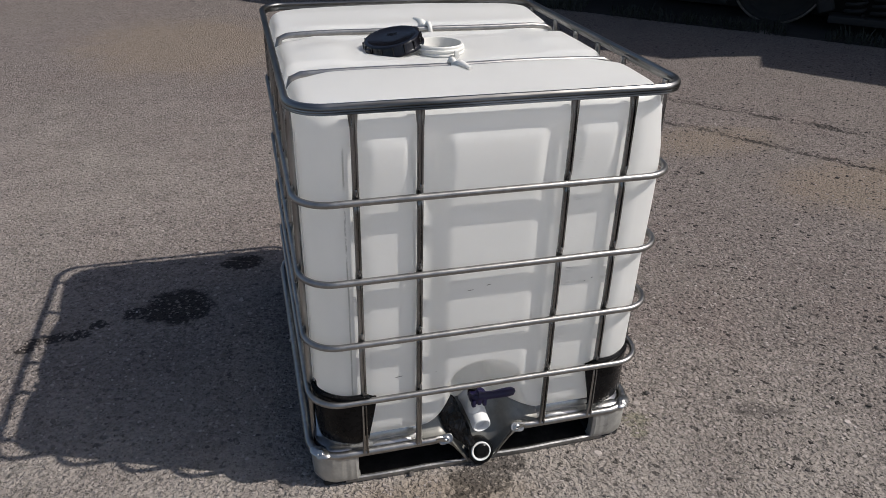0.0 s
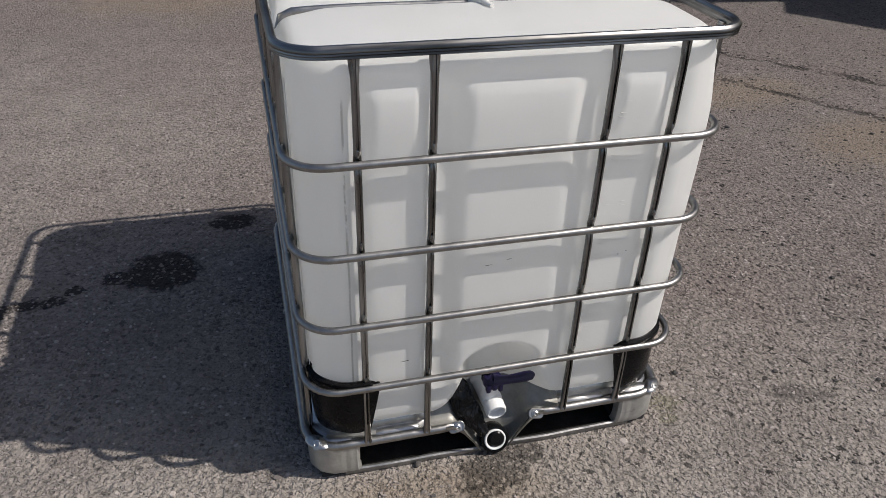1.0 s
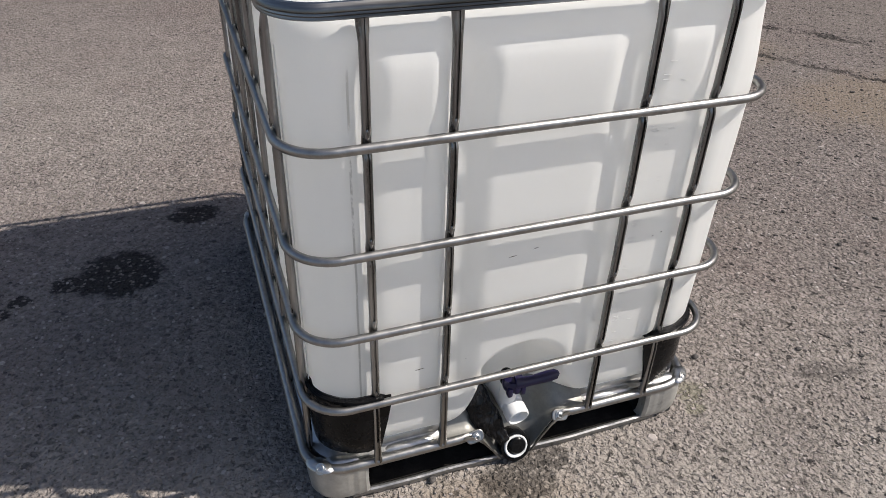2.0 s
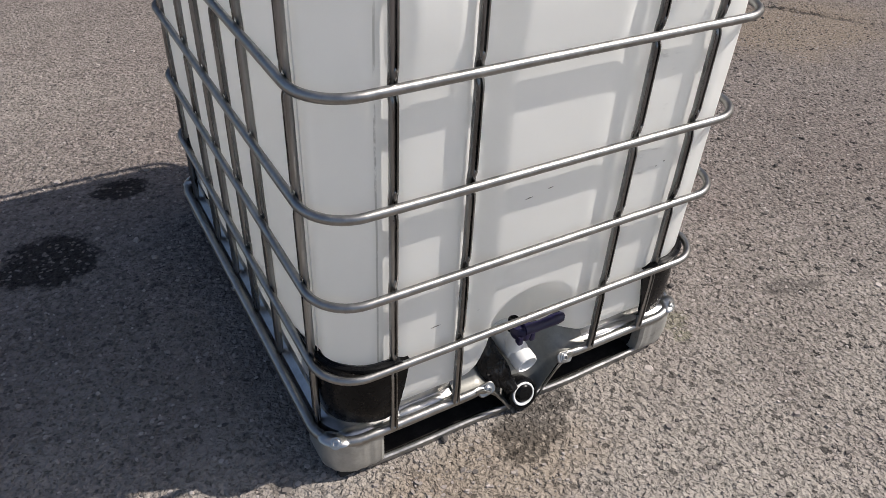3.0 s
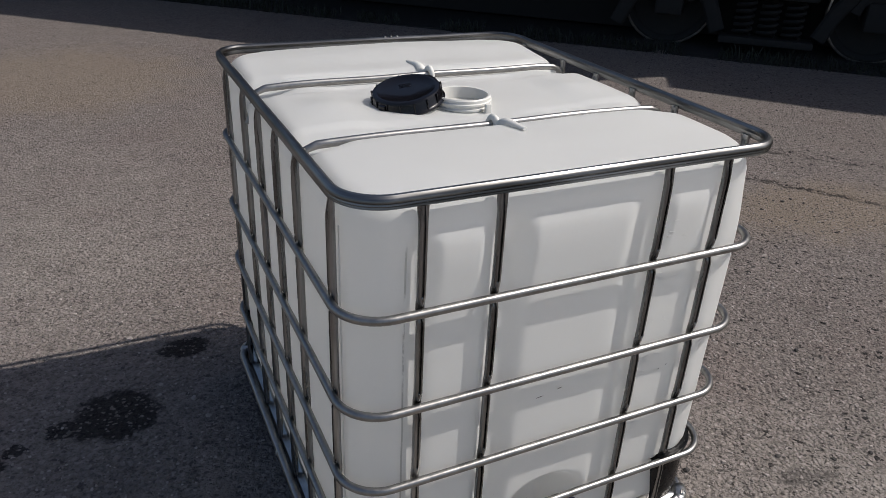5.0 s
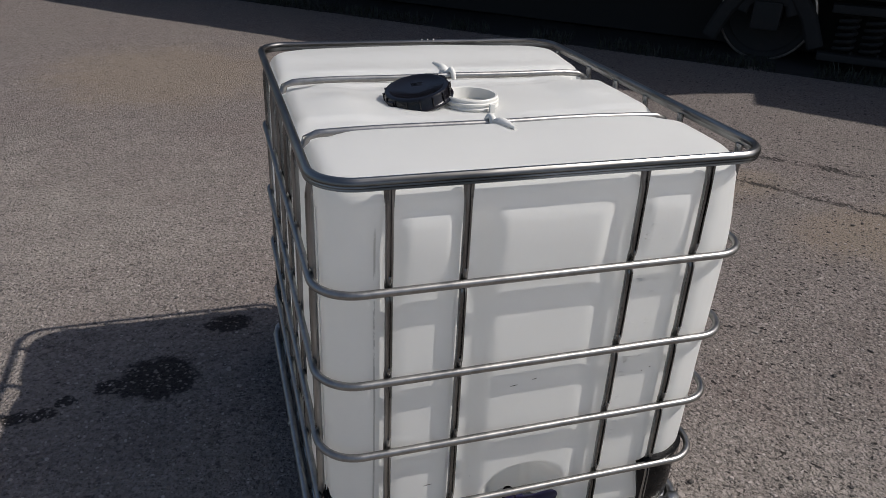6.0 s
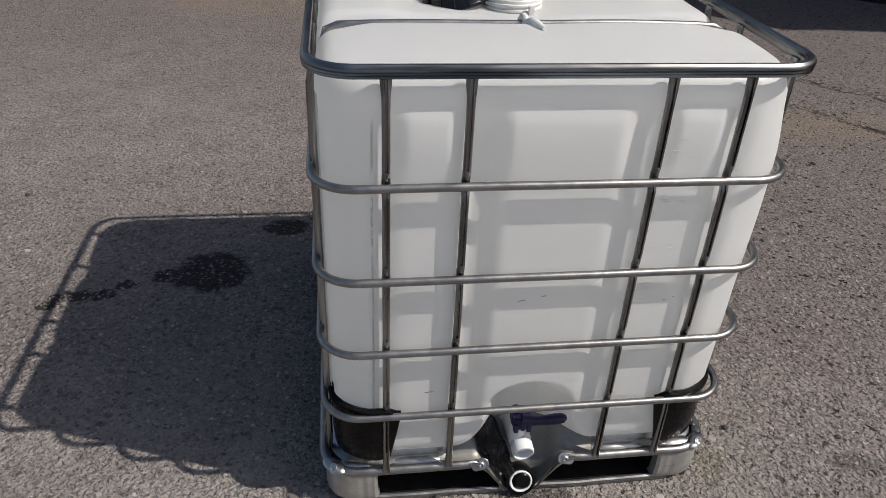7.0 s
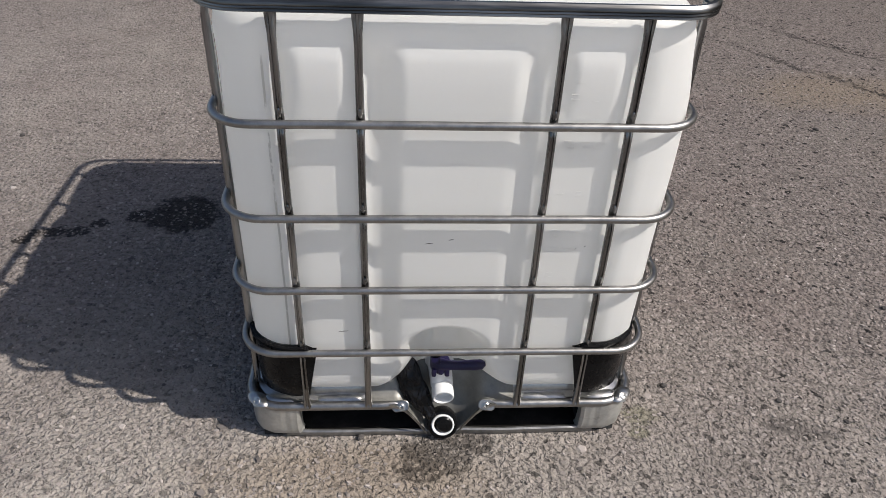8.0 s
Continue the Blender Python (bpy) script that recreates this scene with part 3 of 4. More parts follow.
def build_tank():
    bm = bmesh.new()
    tx, ty0, ty1, rc = 0.465, 0.028, 1.168, 0.105
    levels = []
    for i in range(8):
        a = math.pi / 2 * i / 8
        levels.append((0.05 * (1 - math.sin(a)), 0.150 + 0.05 * (1 - math.cos(a))))
    levels += [(0.0, z) for z in list(np.linspace(0.2, 0.40, 50)) + list(np.linspace(0.408, 1.06, 72))]
    top = []
    for i in range(1, 15):
        a = math.pi / 2 * i / 14
        top.append((0.046 * (1 - math.cos(a) ** 0.8), math.sin(a) ** 0.8))
    rings = []
    for inset, z in levels:
        ring = []
        for p in rrect(tx * -1 + inset, tx - inset, ty0 + inset, ty1 - inset, rc - inset * 0.6, z, 14, 0.009):
            cx = min(max(p.x, -tx + rc), tx - rc)
            cy = min(max(p.y, ty0 + rc), ty1 - rc)
            n = Vector((p.x - cx, p.y - cy, 0))
            n = n.normalized() if n.length > 1e-6 else Vector((0, 0, 0))
            ring.append(tank_point(p, n))
        rings.append(ring)
    base = rrect(-tx, tx, ty0, ty1, rc, 1.06, 14, 0.009)
    cen = Vector((0, 0.595, 0))
    for inset, s in top:
        ring = []
        for p in base:
            q = Vector((p.x * (1 - inset / tx), cen.y + (p.y - cen.y) * (1 - inset / 0.567), 0))
            ring.append(Vector((q.x, q.y, 1.06 + (tank_top(q.x, q.y) - 1.06) * s)))
        rings.append(ring)
    for k in range(1, 70):
        f = 1 - k / 70
        ring = []
        for p in base:
            q = Vector((p.x * (1 - 0.046 / tx) * f, cen.y + (p.y - cen.y) * (1 - 0.046 / 0.567) * f, 0))
            ring.append(Vector((q.x, q.y, tank_top(q.x, q.y))))
        rings.append(ring)
    loft(bm, rings, True, True)
    return tote_part("tank", bm, TANK, label="white translucent plastic tank with grimy scuffs", angle=60)


def front_y(x, z):
    return tank_point(Vector((x, 0.028, z)), Vector((0, -1, 0))).y


tank = build_tank()

# neck with its thread, moulded hooks over the straps
NX, NY, NZ = -0.006, 0.552, 1.088
bm = bmesh.new()
lathe(bm, [(0.086, -0.01), (0.086, 0.002), (0.078, 0.006), (0.0755, 0.008), (0.0755, 0.014), (0.079, 0.016), (0.079, 0.020), (0.0755, 0.022), (0.0755, 0.027),
           (0.079, 0.029), (0.079, 0.033), (0.0755, 0.035), (0.0755, 0.042), (0.073, 0.045), (0.068, 0.044), (0.067, 0.038), (0.067, -0.012), (0.0, -0.013)],
      Matrix.Translation((NX, NY, NZ)) @ Matrix.Diagonal((0.91, 0.91, 0.9, 1)), 56)
tote_part("filler_neck", bm, NECK, tank, "open white threaded filler neck", angle=40)
bm = bmesh.new()
block(bm, (-0.007, -0.005, 0), (0.007, 0.005, 0.030), Matrix.Translation((NX + 0.030, NY - 0.077, NZ + 0.002)), 0.002)
block(bm, (-0.022, -0.004, 0), (-0.006, 0.004, 0.006), Matrix.Translation((NX + 0.030, NY - 0.077, NZ + 0.002)), 0.002)
tote_part("neck_stop", bm, NECK, tank)


def hook(x, y, way):
    """A moulded hook that arches over a strap and runs out on the tank as a tapered tail."""
    bm = bmesh.new()
    top = tank_top(x, y) + 0.025
    pts, sc = [], []
    for i in range(13):
        a = math.pi * i / 12
        pts.append((x + 0.010 * i / 12 * way, y + 0.015 * math.cos(a) * way, top - 0.008 + 0.026 * math.sin(a)))
        sc.append((0.7, 0.7 + 0.4 * i / 12))
    for i in range(1, 8):
        px, py = x + (0.012 + 0.0022 * i) * way, y - (0.015 + 0.0120 * i) * way
        pts.append((px, py, max(top + 0.008 - 0.004 * i, tank_top(px, py) + (0.004 if way > 0 else 0.001))))
        sc.append((1.5 - 0.14 * i, 1.5 - 0.15 * i))
    sweep(bm, pts, ring_section(0.0105, 0.009, 12), up=(0.3, 0.05, 1), scales=sc)
    return tote_part("strap_hook", bm, NECK, tank, "white moulded hook over the strap")


hook(-0.024, STRAP_Y[0], 1)
hook(0.030, STRAP_Y[1], -1)

# top rail: a bead above a ribbed skirt
bm = bmesh.new()
RAIL = [(0.0095, 0.0205), (0.0120, 0.0170), (0.0125, 0.0125), (0.0105, 0.0100), (0.0115, 0.0070), (0.0095, 0.0045), (0.0105, 0.0010), (0.007, -0.0015), (-0.001, -0.0015), (-0.003, 0.001), (-0.002, 0.010), (-0.004, 0.014),
        (-0.0055, 0.0185), (-0.0035, 0.0225), (0.001, 0.0245), (0.006, 0.0238)]
sweep(bm, rrect(-RX + 0.014, RX - 0.014, Y0 + 0.014, Y1 - 0.014, 0.082, 1.112, 10, 0.1), RAIL, True)
tote_part("top_rail", bm, RAILSTEEL, label="ribbed galvanised top rail", angle=30)

# rivets where the rail's ends meet at the back
for x in (0.035, 0.055, 0.075):
    bm = bmesh.new()
    lathe(bm, [(0.006, -0.002), (0.006, 0.001), (0.004, 0.003), (0.0, 0.0035)], Matrix.Translation((x, Y1 - 0.013, 1.1365)), 12)
    tote_part("rail_rivet", bm, DARKSTEEL)

for z in HOOPS:
    bm = bmesh.new()
    pts = rrect(-CX + 0.013, CX - 0.008, Y0 + 0.009, Y1 - 0.009, 0.088, z, 10, 0.12)
    pts = [p + Vector((0, 0, 0.0012 * noise.noise((p.x * 3, p.y * 3, z * 9)))) for p in pts]
    sweep(bm, pts, ring_section(0.0088, 0.0088, 14), True)
    tote_part("hoop", bm, STEEL)


def upright(x, y, out):
    """One upright: a round tube pressed flat where the hoops cross it and at both ends."""
    bm = bmesh.new()
    zs = sorted(set([round(z, 4) for z in np.linspace(0.116, 1.116, 46)] + [round(h + d, 4) for h in HOOPS for d in (-0.034, -0.022, -0.013, -0.006, 0, 0.006, 0.013, 0.022, 0.034)] + [1.085, 1.095, 1.105, 1.115]))
    pts, sc = [], []
    for z in zs:
        near = min(abs(z - h) for h in HOOPS)
        flat = 1 - smooth_step(near, 0.008, 0.03)
        end = smooth_step(z, 1.062, 1.108)
        foot = 1 - smooth_step(z, 0.124, 0.150)
        pts.append(Vector((x, y, z)) - Vector(out) * (0.004 * flat + 0.003 * end))
        sc.append((1 + 0.10 * flat + 0.42 * end + 0.25 * foot, 1 - 0.42 * flat - 0.45 * end - 0.3 * foot))
    # a pressed groove runs down the middle of the outer face
    half = [(0.0016, 0.0030), (0.0024, 0.0078), (0.0056, 0.0074), (0.0076, 0.0046), (0.0080, 0.0), (0.0070, -0.0052), (0.0036, -0.0080)]
    section = [(-u, v) for u, v in half] + half[::-1]
    sweep(bm, pts, section, up=out, scales=sc)
    ob = tote_part("upright", bm, DARKSTEEL, angle=50)
    side = Vector((0, 0, 1)).cross(Vector(out))
    for h in HOOPS:
        # weld dimple above each crossing
        bm = bmesh.new()
        m = Matrix.Translation(Vector((x, y, h + 0.021)) + Vector(out) * 0.0058) @ Matrix(((side.x, 0, out[0], 0), (side.y, 0, out[1], 0), (0, 1, 0, 0), (0, 0, 0, 1)))
        bmesh.ops.create_uvsphere(bm, u_segments=8, v_segments=6, radius=1.0, matrix=m @ Matrix.Diagonal((0.0042, 0.011, 0.0022, 1)))
        tote_part("weld_dimple", bm, DARKSTEEL, ob)
    bm = bmesh.new()
    lathe(bm, [(0.0065, 0), (0.0065, 0.002), (0.004, 0.004), (0.0, 0.0045)], Matrix.Translation(Vector((x, y, 1.109)) - Vector(out) * 0.004) @ (-Vector(out)).to_track_quat("Z", "Y").to_matrix().to_4x4(), 12)
    tote_part("rivet", bm, STEEL, ob)
    return ob


for x in FRONT_UP:
    upright(x, 0.0205, (0, -1, 0))
    upright(x, Y1 - 0.0205, (0, 1, 0))
for y in SIDE_UP:
    upright(-CX + 0.0205, y, (-1, 0, 0))
    upright(CX - 0.0205, y, (1, 0, 0))

# the two straps across the top
for y in STRAP_Y:
    bm = bmesh.new()
    pts = []
    for i in range(41):
        x = -0.468 + 0.936 * i / 40
        drop = smooth_step(abs(x), 0.435, 0.468)
        pts.append((x, y, tank_top(min(0.44, max(-0.44, x)), y) + 0.026 - 0.085 * drop ** 1.5))
    sweep(bm, pts, ring_section(0.0092, 0.0084, 12), up=(0, 1, 0))
    tote_part("strap", bm, STEEL, label="galvanised strap tube across the tank")

# black corner guards and their lips
for sx in (-1, 1):
    for sy in (0, 1):
        bm = bmesh.new()
        path = []
        r, ex, ey = 0.10, 0.306, 0.20
        path.append((ex, 0.016))
        for i in range(6):
            path.append((ex + (0.366 - ex) * (i + 1) / 6, 0.016))
        for i in range(1, 10):
            a = radians(-90 + 90 * i / 9)
            path.append((0.366 + r * math.cos(a), 0.116 + r * math.sin(a)))
        for i in range(1, 5):
            path.append((0.466, 0.116 + (ey - 0.116) * i / 4))
        def at(q, z, inn=0.0):
            x, y = q
            if z > 0.312:
                z = min(z, 0.312 + 0.016 * smooth_step(x, 0.312, 0.345) * (1 - smooth_step(y, 0.15, 0.195)))
            if x < 0.366:
                x = 0.366 - (0.366 - x) * (0.55 + 0.45 * smooth_step(z, 0.14, 0.33))
            nx, ny = (0, -1) if x <= 0.366 else ((x - 0.366) / r, (y - 0.116) / r) if y < 0.116 else (1, 0)
            y2 = y - ny * inn
            return Vector((sx * (x - nx * inn), y2 if sy == 0 else Y1 - y2, z))
        rows = [(0.150, 0.012), (0.160, 0.003), (0.20, 0.0), (0.25, -0.001), (0.292, 0.0), (0.304, -0.002), (0.316, -0.008), (0.325, -0.008), (0.327, -0.003), (0.323, 0.004)]
        outer = [[at(q, z + 0.002 * math.sin(i * 0.9), inn) for i, q in enumerate(path)] for z, inn in rows]
        inner = [[at(q, z, inn + 0.006) for q in path] for z, inn in rows[::-1]]
        loft(bm, [list(c) for c in zip(*(outer + inner))], True, True)
        tote_part("corner_guard", bm, BLACK, label="black plastic corner guard", angle=45)

# ---- the pallet ----
# its front stands back 3 cm behind the cage's
def pallet_part(name, bm, material, parent=None, label="", **kw):
    for v in bm.verts:
        v.co.y += 0.030 * (1 - v.co.y / Y1)
        v.co.z = max(0.0, v.co.z - 0.025)
    return tote_part(name, bm, material, parent, label, **kw)


# pressed tray
bm = bmesh.new()
def tray_ring(inset, z):
    return rrect(-0.478 + inset, 0.478 - inset, 0.006 + inset, Y1 - 0.006 - inset, 0.09 - inset * 0.4, z, 10, 0.05)
def tray_dip(ring, k):
    # the front edge is cut back behind the valve
    out = []
    for p in ring:
        c = (1 - smooth_step(abs(p.x), 0.10, 0.16)) if p.y < 0.3 else 0.0
        out.append(Vector((p.x, p.y + 0.10 * c * k, p.z)))
    return out
loft(bm, [tray_dip(tray_ring(i, z), 1) for i, z in ((0.004, 0.128), (0.0, 0.134), (0.003, 0.147), (0.014, 0.151), (0.019, 0.154), (0.021, 0.166), (0.026, 0.173), (0.034, 0.171), (0.038, 0.152), (0.10, 0.148))], True, True)
for sx in (-1, 1):
    # pillows pressed into its front edge
    for x, hw, y, hy, z, hz in ((0.412, 0.050, 0.022, 0.024, 0.130, 0.0225), (0.262, 0.076, 0.018, 0.018, 0.132, 0.0215)):
        got = bmesh.ops.create_uvsphere(bm, u_segments=24, v_segments=12, radius=1.0)
        for v in got["verts"]:
            c = v.co
            f = abs(c.x) ** 0.55
            v.co = Vector((sx * x + hw * math.copysign(f, c.x), y + hy * c.y, z + hz * c.z))
pallet_part("tray", bm, SHEET, label="pressed galvanised pallet tray", angle=40)

# perimeter tube, bent down in a notch in front of the valve
def frame_loop():
    ring = rrect(-0.492, 0.492, -0.004, Y1 + 0.004, 0.088, 0.139, 10, 0.012)
    return ring
bm = bmesh.new()
loop = frame_loop()
start = max(range(len(loop)), key=lambda i: -9 if not (loop[i].y < 0.02 and loop[i].x > 0.125) else -loop[i].x)
walked = loop[start:] + loop[:start]
walked = [p for p in walked if not (p.y < 0.02 and abs(p.x) < 0.125)]
left = [(-0.120, -0.005, 0.138), (-0.106, -0.006, 0.133), (-0.100, -0.006, 0.128)]
right = [(-x, y, z) for x, y, z in left[::-1]]
pts = right + walked + left
scl = []
for p in pts:
    squash = 1 - smooth_step(abs(p[0]), 0.10, 0.15) if p[1] < 0.05 else 0.0
    scl.append((1 - 0.6 * squash, 1 + 0.1 * squash))
sweep(bm, pts, ring_section(0.0118, 0.0118, 12), scales=scl)
pallet_part("base_frame_tube", bm, STEEL, label="galvanised base frame tube")

# funnel-shaped sheet under the valve
def v_edge(u):
    x = -0.178 + 0.356 * u
    a = abs(x)
    z = 0.148 - 0.104 * (1 - smooth_step(a, 0.022, 0.118))
    return x, z
bm = bmesh.new()
grid = []
for i in range(15):
    v = i / 14
    row = []
    for j in range(41):
        x, z = v_edge(j / 40)
        back = 0.220 + 0.006 * smooth_step(abs(x), 0.030, 0.125)
        zz = z + (back - z) * (0.35 * v + 0.65 * smooth_step(v, 0.1, 1.0))
        zz += 0.055 * smooth_step(abs(x), 0.055, 0.135) * smooth_step(v, 0.15, 0.65) * (1 - 0.6 * smooth_step(abs(x), 0.135, 0.175))
        row.append(Vector((x * (1 + 0.12 * v), -0.010 + 0.135 * v, zz)))
    grid.append(row)
sheet(bm, grid, 0.003, (0, 0, 1))
pallet_part("funnel_sheet", bm, DULL, label="dull galvanised funnel sheet below the valve")
for s in (-1, 1):
    bm = bmesh.new()
    lug = Matrix.Translation((s * 0.110 + 0.002, -0.0100, 0.141)) @ pose(0, 0, 0, 55, s * 10, 0)
    loft(bm, [[lug @ p for p in rrect(-0.022 + c, 0.022 - c, -0.0145 + c, 0.0145 - c, 0.012 - c, h, 6)] for c, h in ((0.0, -0.003), (0.0, 0.0015), (0.0018, 0.003))], True, True)
    pallet_part("ear_plate", bm, STEEL)
    bm = bmesh.new()
    lip = [(s * 0.135, -0.013, 0.146), (s * 0.12, -0.016, 0.145), (s * 0.105, -0.017, 0.140), (s * 0.085, -0.017, 0.118), (s * 0.062, -0.017, 0.084), (s * 0.040, -0.017, 0.046)]
    sweep(bm, lip, [(-0.011, -0.002), (0.011, -0.002), (0.011, 0.002), (-0.011, 0.002)], up=(0, -1, 0), scales=[(0.3, 1), (0.4, 1), (0.35, 1), (0.22, 1), (0.16, 1), (0.15, 1)])
    pallet_part("bracket_lip", bm, SHEET)


def screw(at, out, r=0.010):
    q = Vector(out).to_track_quat("Z", "Y").to_matrix().to_4x4()
    m = Matrix.Translation(at) @ q
    bm = bmesh.new()
    lathe(bm, [(r * 1.3, 0), (r * 1.3, 0.0018), (r, 0.0022), (r * 0.92, 0.0045), (r * 0.6, 0.0058), (r * 0.5, 0.0056), (r * 0.46, 0.0025), (0, 0.0025)], m, 16)
    pallet_part("screw", bm, SCREW)


screw((-0.106, -0.0135, 0.143), (0, -0.82, 0.57), 0.0085)
screw((0.109, -0.0135, 0.143), (0, -0.82, 0.57), 0.0085)
for sx in (-1, 1):
    screw((sx * 0.467, 0.004, 0.149), (sx * 0.45, -0.6, 0.65))
    screw((sx * 0.470, 1.168, 0.152), (sx * 0.45, 0.6, 0.65))
    screw((sx * 0.501, 0.60, 0.141), (sx * 0.8, 0, 0.5), 0.0065)
    for y in (0.012, 1.170):
        bm = bmesh.new()
        bmesh.ops.create_uvsphere(bm, u_segments=16, v_segments=8, radius=1, matrix=Matrix.Translation((sx * 0.466, y + (0.006 if y < 0.5 else -0.006), 0.145)) @ pose(0, 0, 0, 0, 0, sx * (45 if y < 0.5 else -45)) @ Matrix.Diagonal((0.036, 0.020, 0.009, 1)))
        pallet_part("corner_plate", bm, SHEET)

# corner feet: folded sheet with ribs, on rubber pads
for sx in (-1, 1):
    for sy in (0, 1):
        path = [(0.350, 0.03), (0.352, 0.006), (0.358, 0.002)]
        path += [(0.358 + 0.05 * i / 8, 0.002 + 0.0009 * math.sin(i * 1.7)) for i in range(1, 9)]
        for i in range(1, 10):
            a = radians(-90 + 90 * i / 9)
            rr = 0.068 + 0.0008 * math.sin(i * 1.9)
            path.append((0.408 + rr * math.cos(a), 0.070 + rr * math.sin(a)))
        path += [(0.476, 0.07 + 0.06 * i / 4) for i in range(1, 5)] + [(0.45, 0.133)]
        bm = bmesh.new()
        def foot_at(q, z, tuck):
            x, y = q[0] + 0.010 - tuck * 0.4, q[1] - 0.012 + tuck * 0.5
            return Vector((sx * x, y if sy == 0 else Y1 - y, z))
        grid = [[foot_at(q, z, t) for q in path] for z, t in ((0.134, 0.002), (0.122, 0.002), (0.09, 0.0), (0.062, 0.002), (0.050, 0.005), (0.043, 0.012))]
        sheet(bm, grid, 0.003, (-sx * 0.7, 0.7 if sy == 0 else -0.7, 0))
        foot = pallet_part("corner_foot", bm, FOOT, label="folded galvanised sheet foot", angle=30)
        bm = bmesh.new()
        ya, yb = (0.006, 0.118) if sy == 0 else (Y1 - 0.118, Y1 - 0.006)
        block(bm, (min(sx * 0.365, sx * 0.462), ya, 0.0), (max(sx * 0.365, sx * 0.462), yb, 0.048), None, 0.008)
        pallet_part("rubber_pad", bm, RUBBER, foot)

# near-black sheet and wall under the tray close the pallet, painting in its shade
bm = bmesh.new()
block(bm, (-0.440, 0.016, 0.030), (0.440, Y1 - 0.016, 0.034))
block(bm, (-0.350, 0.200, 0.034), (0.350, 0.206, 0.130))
pallet_part("under_shade_sheet", bm, UNDER)
# runners between the feet, just above the ground
for y in (0.004, 0.5875, Y1 - 0.004):
    bm = bmesh.new()
    line = [(x, y - 0.004 + 0.0025 * noise.noise((x * 9, y, 0)), 0.044 + 0.003 * noise.noise((x * 11, y, 3.0)) - 0.003 * (1 - (x / 0.4) ** 2)) for x in [-0.40 + 0.02 * i for i in range(41)]]
    sweep(bm, line, [(-0.005, -0.014), (0.004, -0.014), (0.007, -0.006), (0.006, 0.001), (0.002, 0.004), (-0.002, 0.004), (-0.006, 0.001), (-0.007, -0.006)])
    pallet_part("runner", bm, RUNNER)
for sx in (-1, 1):
    bm = bmesh.new()
    sweep(bm, [(sx * 0.452, 0.10, 0.040), (sx * 0.455, 0.4, 0.034), (sx * 0.455, 0.75, 0.034), (sx * 0.452, 1.075, 0.040)], [(-0.007, -0.012), (0.007, -0.012), (0.009, -0.004), (0.004, 0.003), (-0.004, 0.003), (-0.009, -0.004)])
    pallet_part("runner", bm, DARKSTEEL)
    bm = bmesh.new()
    block(bm, (sx * 0.44 - 0.03, 0.52, 0.03), (sx * 0.44 + 0.03, 0.63, 0.122), None, 0.01)
    pallet_part("middle_foot", bm, SHEET)

# black drain foot with a white ring
m = Matrix.Translation((0.002, -0.002, 0.066)) @ pose(0, 0, 0, 68)
bm = bmesh.new()
lathe(bm, [(0.036, -0.06), (0.0395, 0.004), (0.0385, 0.011), (0.0335, 0.012), (0.0325, 0.006), (0.0, 0.006)], m, 36)
drain = pallet_part("drain_socket", bm, BLACK, label="black plastic socket in front of the pallet")
bm = bmesh.new()
lathe(bm, [(0.0300, 0.004), (0.0300, 0.011), (0.028, 0.013), (0.0255, 0.0125), (0.0225, 0.008), (0.0220, 0.004)], m, 36)
pallet_part("ring", bm, WHITE, drain, "white plastic ring")
bm = bmesh.new()
lathe(bm, [(0.0225, 0.003), (0.0222, 0.010), (0.018, 0.0135), (0.0, 0.0145)], m @ Matrix.Translation((0.0045, 0.001, 0.001)), 28)
pallet_part("plug", bm, BLACK, drain)

# the valve: its outlet points to the front
axis = Vector((0.05, -1.0, -0.20)).normalized()
VM = Matrix.Translation((-0.004, 0.094, 0.160)) @ axis.to_track_quat("Z", "Y").to_matrix().to_4x4() @ Matrix.Diagonal((1.0, 1.0, 1.03, 1))
bm = bmesh.new()
lathe(bm, [(0.038, -0.05), (0.038, -0.032), (0.032, -0.026), (0.0305, -0.012), (0.0300, 0.0), (0.0285, 0.036), (0.0262, 0.039), (0.0258, 0.043), (0.0268, 0.046), (0.0278, 0.049), (0.0276, 0.070), (0.0264, 0.0745), (0.0238, 0.0755), (0.0226, 0.0735), (0.0220, 0.058), (0.0, 0.0565)], VM, 44)
valve = tote_part("valve", bm, WHITE, label="white plastic ball valve with a capped outlet", angle=30)
bm = bmesh.new()
block(bm, (-0.004, 0.0255, 0.012), (0.004, 0.0325, 0.036), VM, 0.0015)
block(bm, (-0.022, 0.014, 0.002), (-0.014, 0.024, 0.022), VM, 0.0015)
tote_part("valve_rib", bm, WHITE, valve)
bm = bmesh.new()
lathe(bm, [(0.020, -0.04), (0.019, 0.014), (0.015, 0.018), (0.0, 0.018)], Matrix.Translation((-0.012, 0.062, 0.210)), 24)
tote_part("valve_stem", bm, WHITE, valve)
bm = bmesh.new()
lathe(bm, [(0.023, -0.014), (0.0255, -0.006), (0.0255, 0.008), (0.022, 0.014), (0.0, 0.016)], Matrix.Translation((-0.010, 0.046, 0.238)), 26)
lever = [(-0.012, 0.036, 0.246), (0.010, 0.033, 0.244), (0.030, 0.034, 0.242), (0.050, 0.035, 0.241), (0.074, 0.036, 0.241), (0.092, 0.037, 0.242), (0.101, 0.038, 0.243)]
sweep(bm, lever, ring_section(0.0140, 0.0125, 14), up=(0, 0, 1), scales=[(1.2, 1.2), (1.0, 0.95), (0.9, 0.88), (0.95, 0.95), (1.05, 1.05), (0.95, 0.95), (0.4, 0.45)])
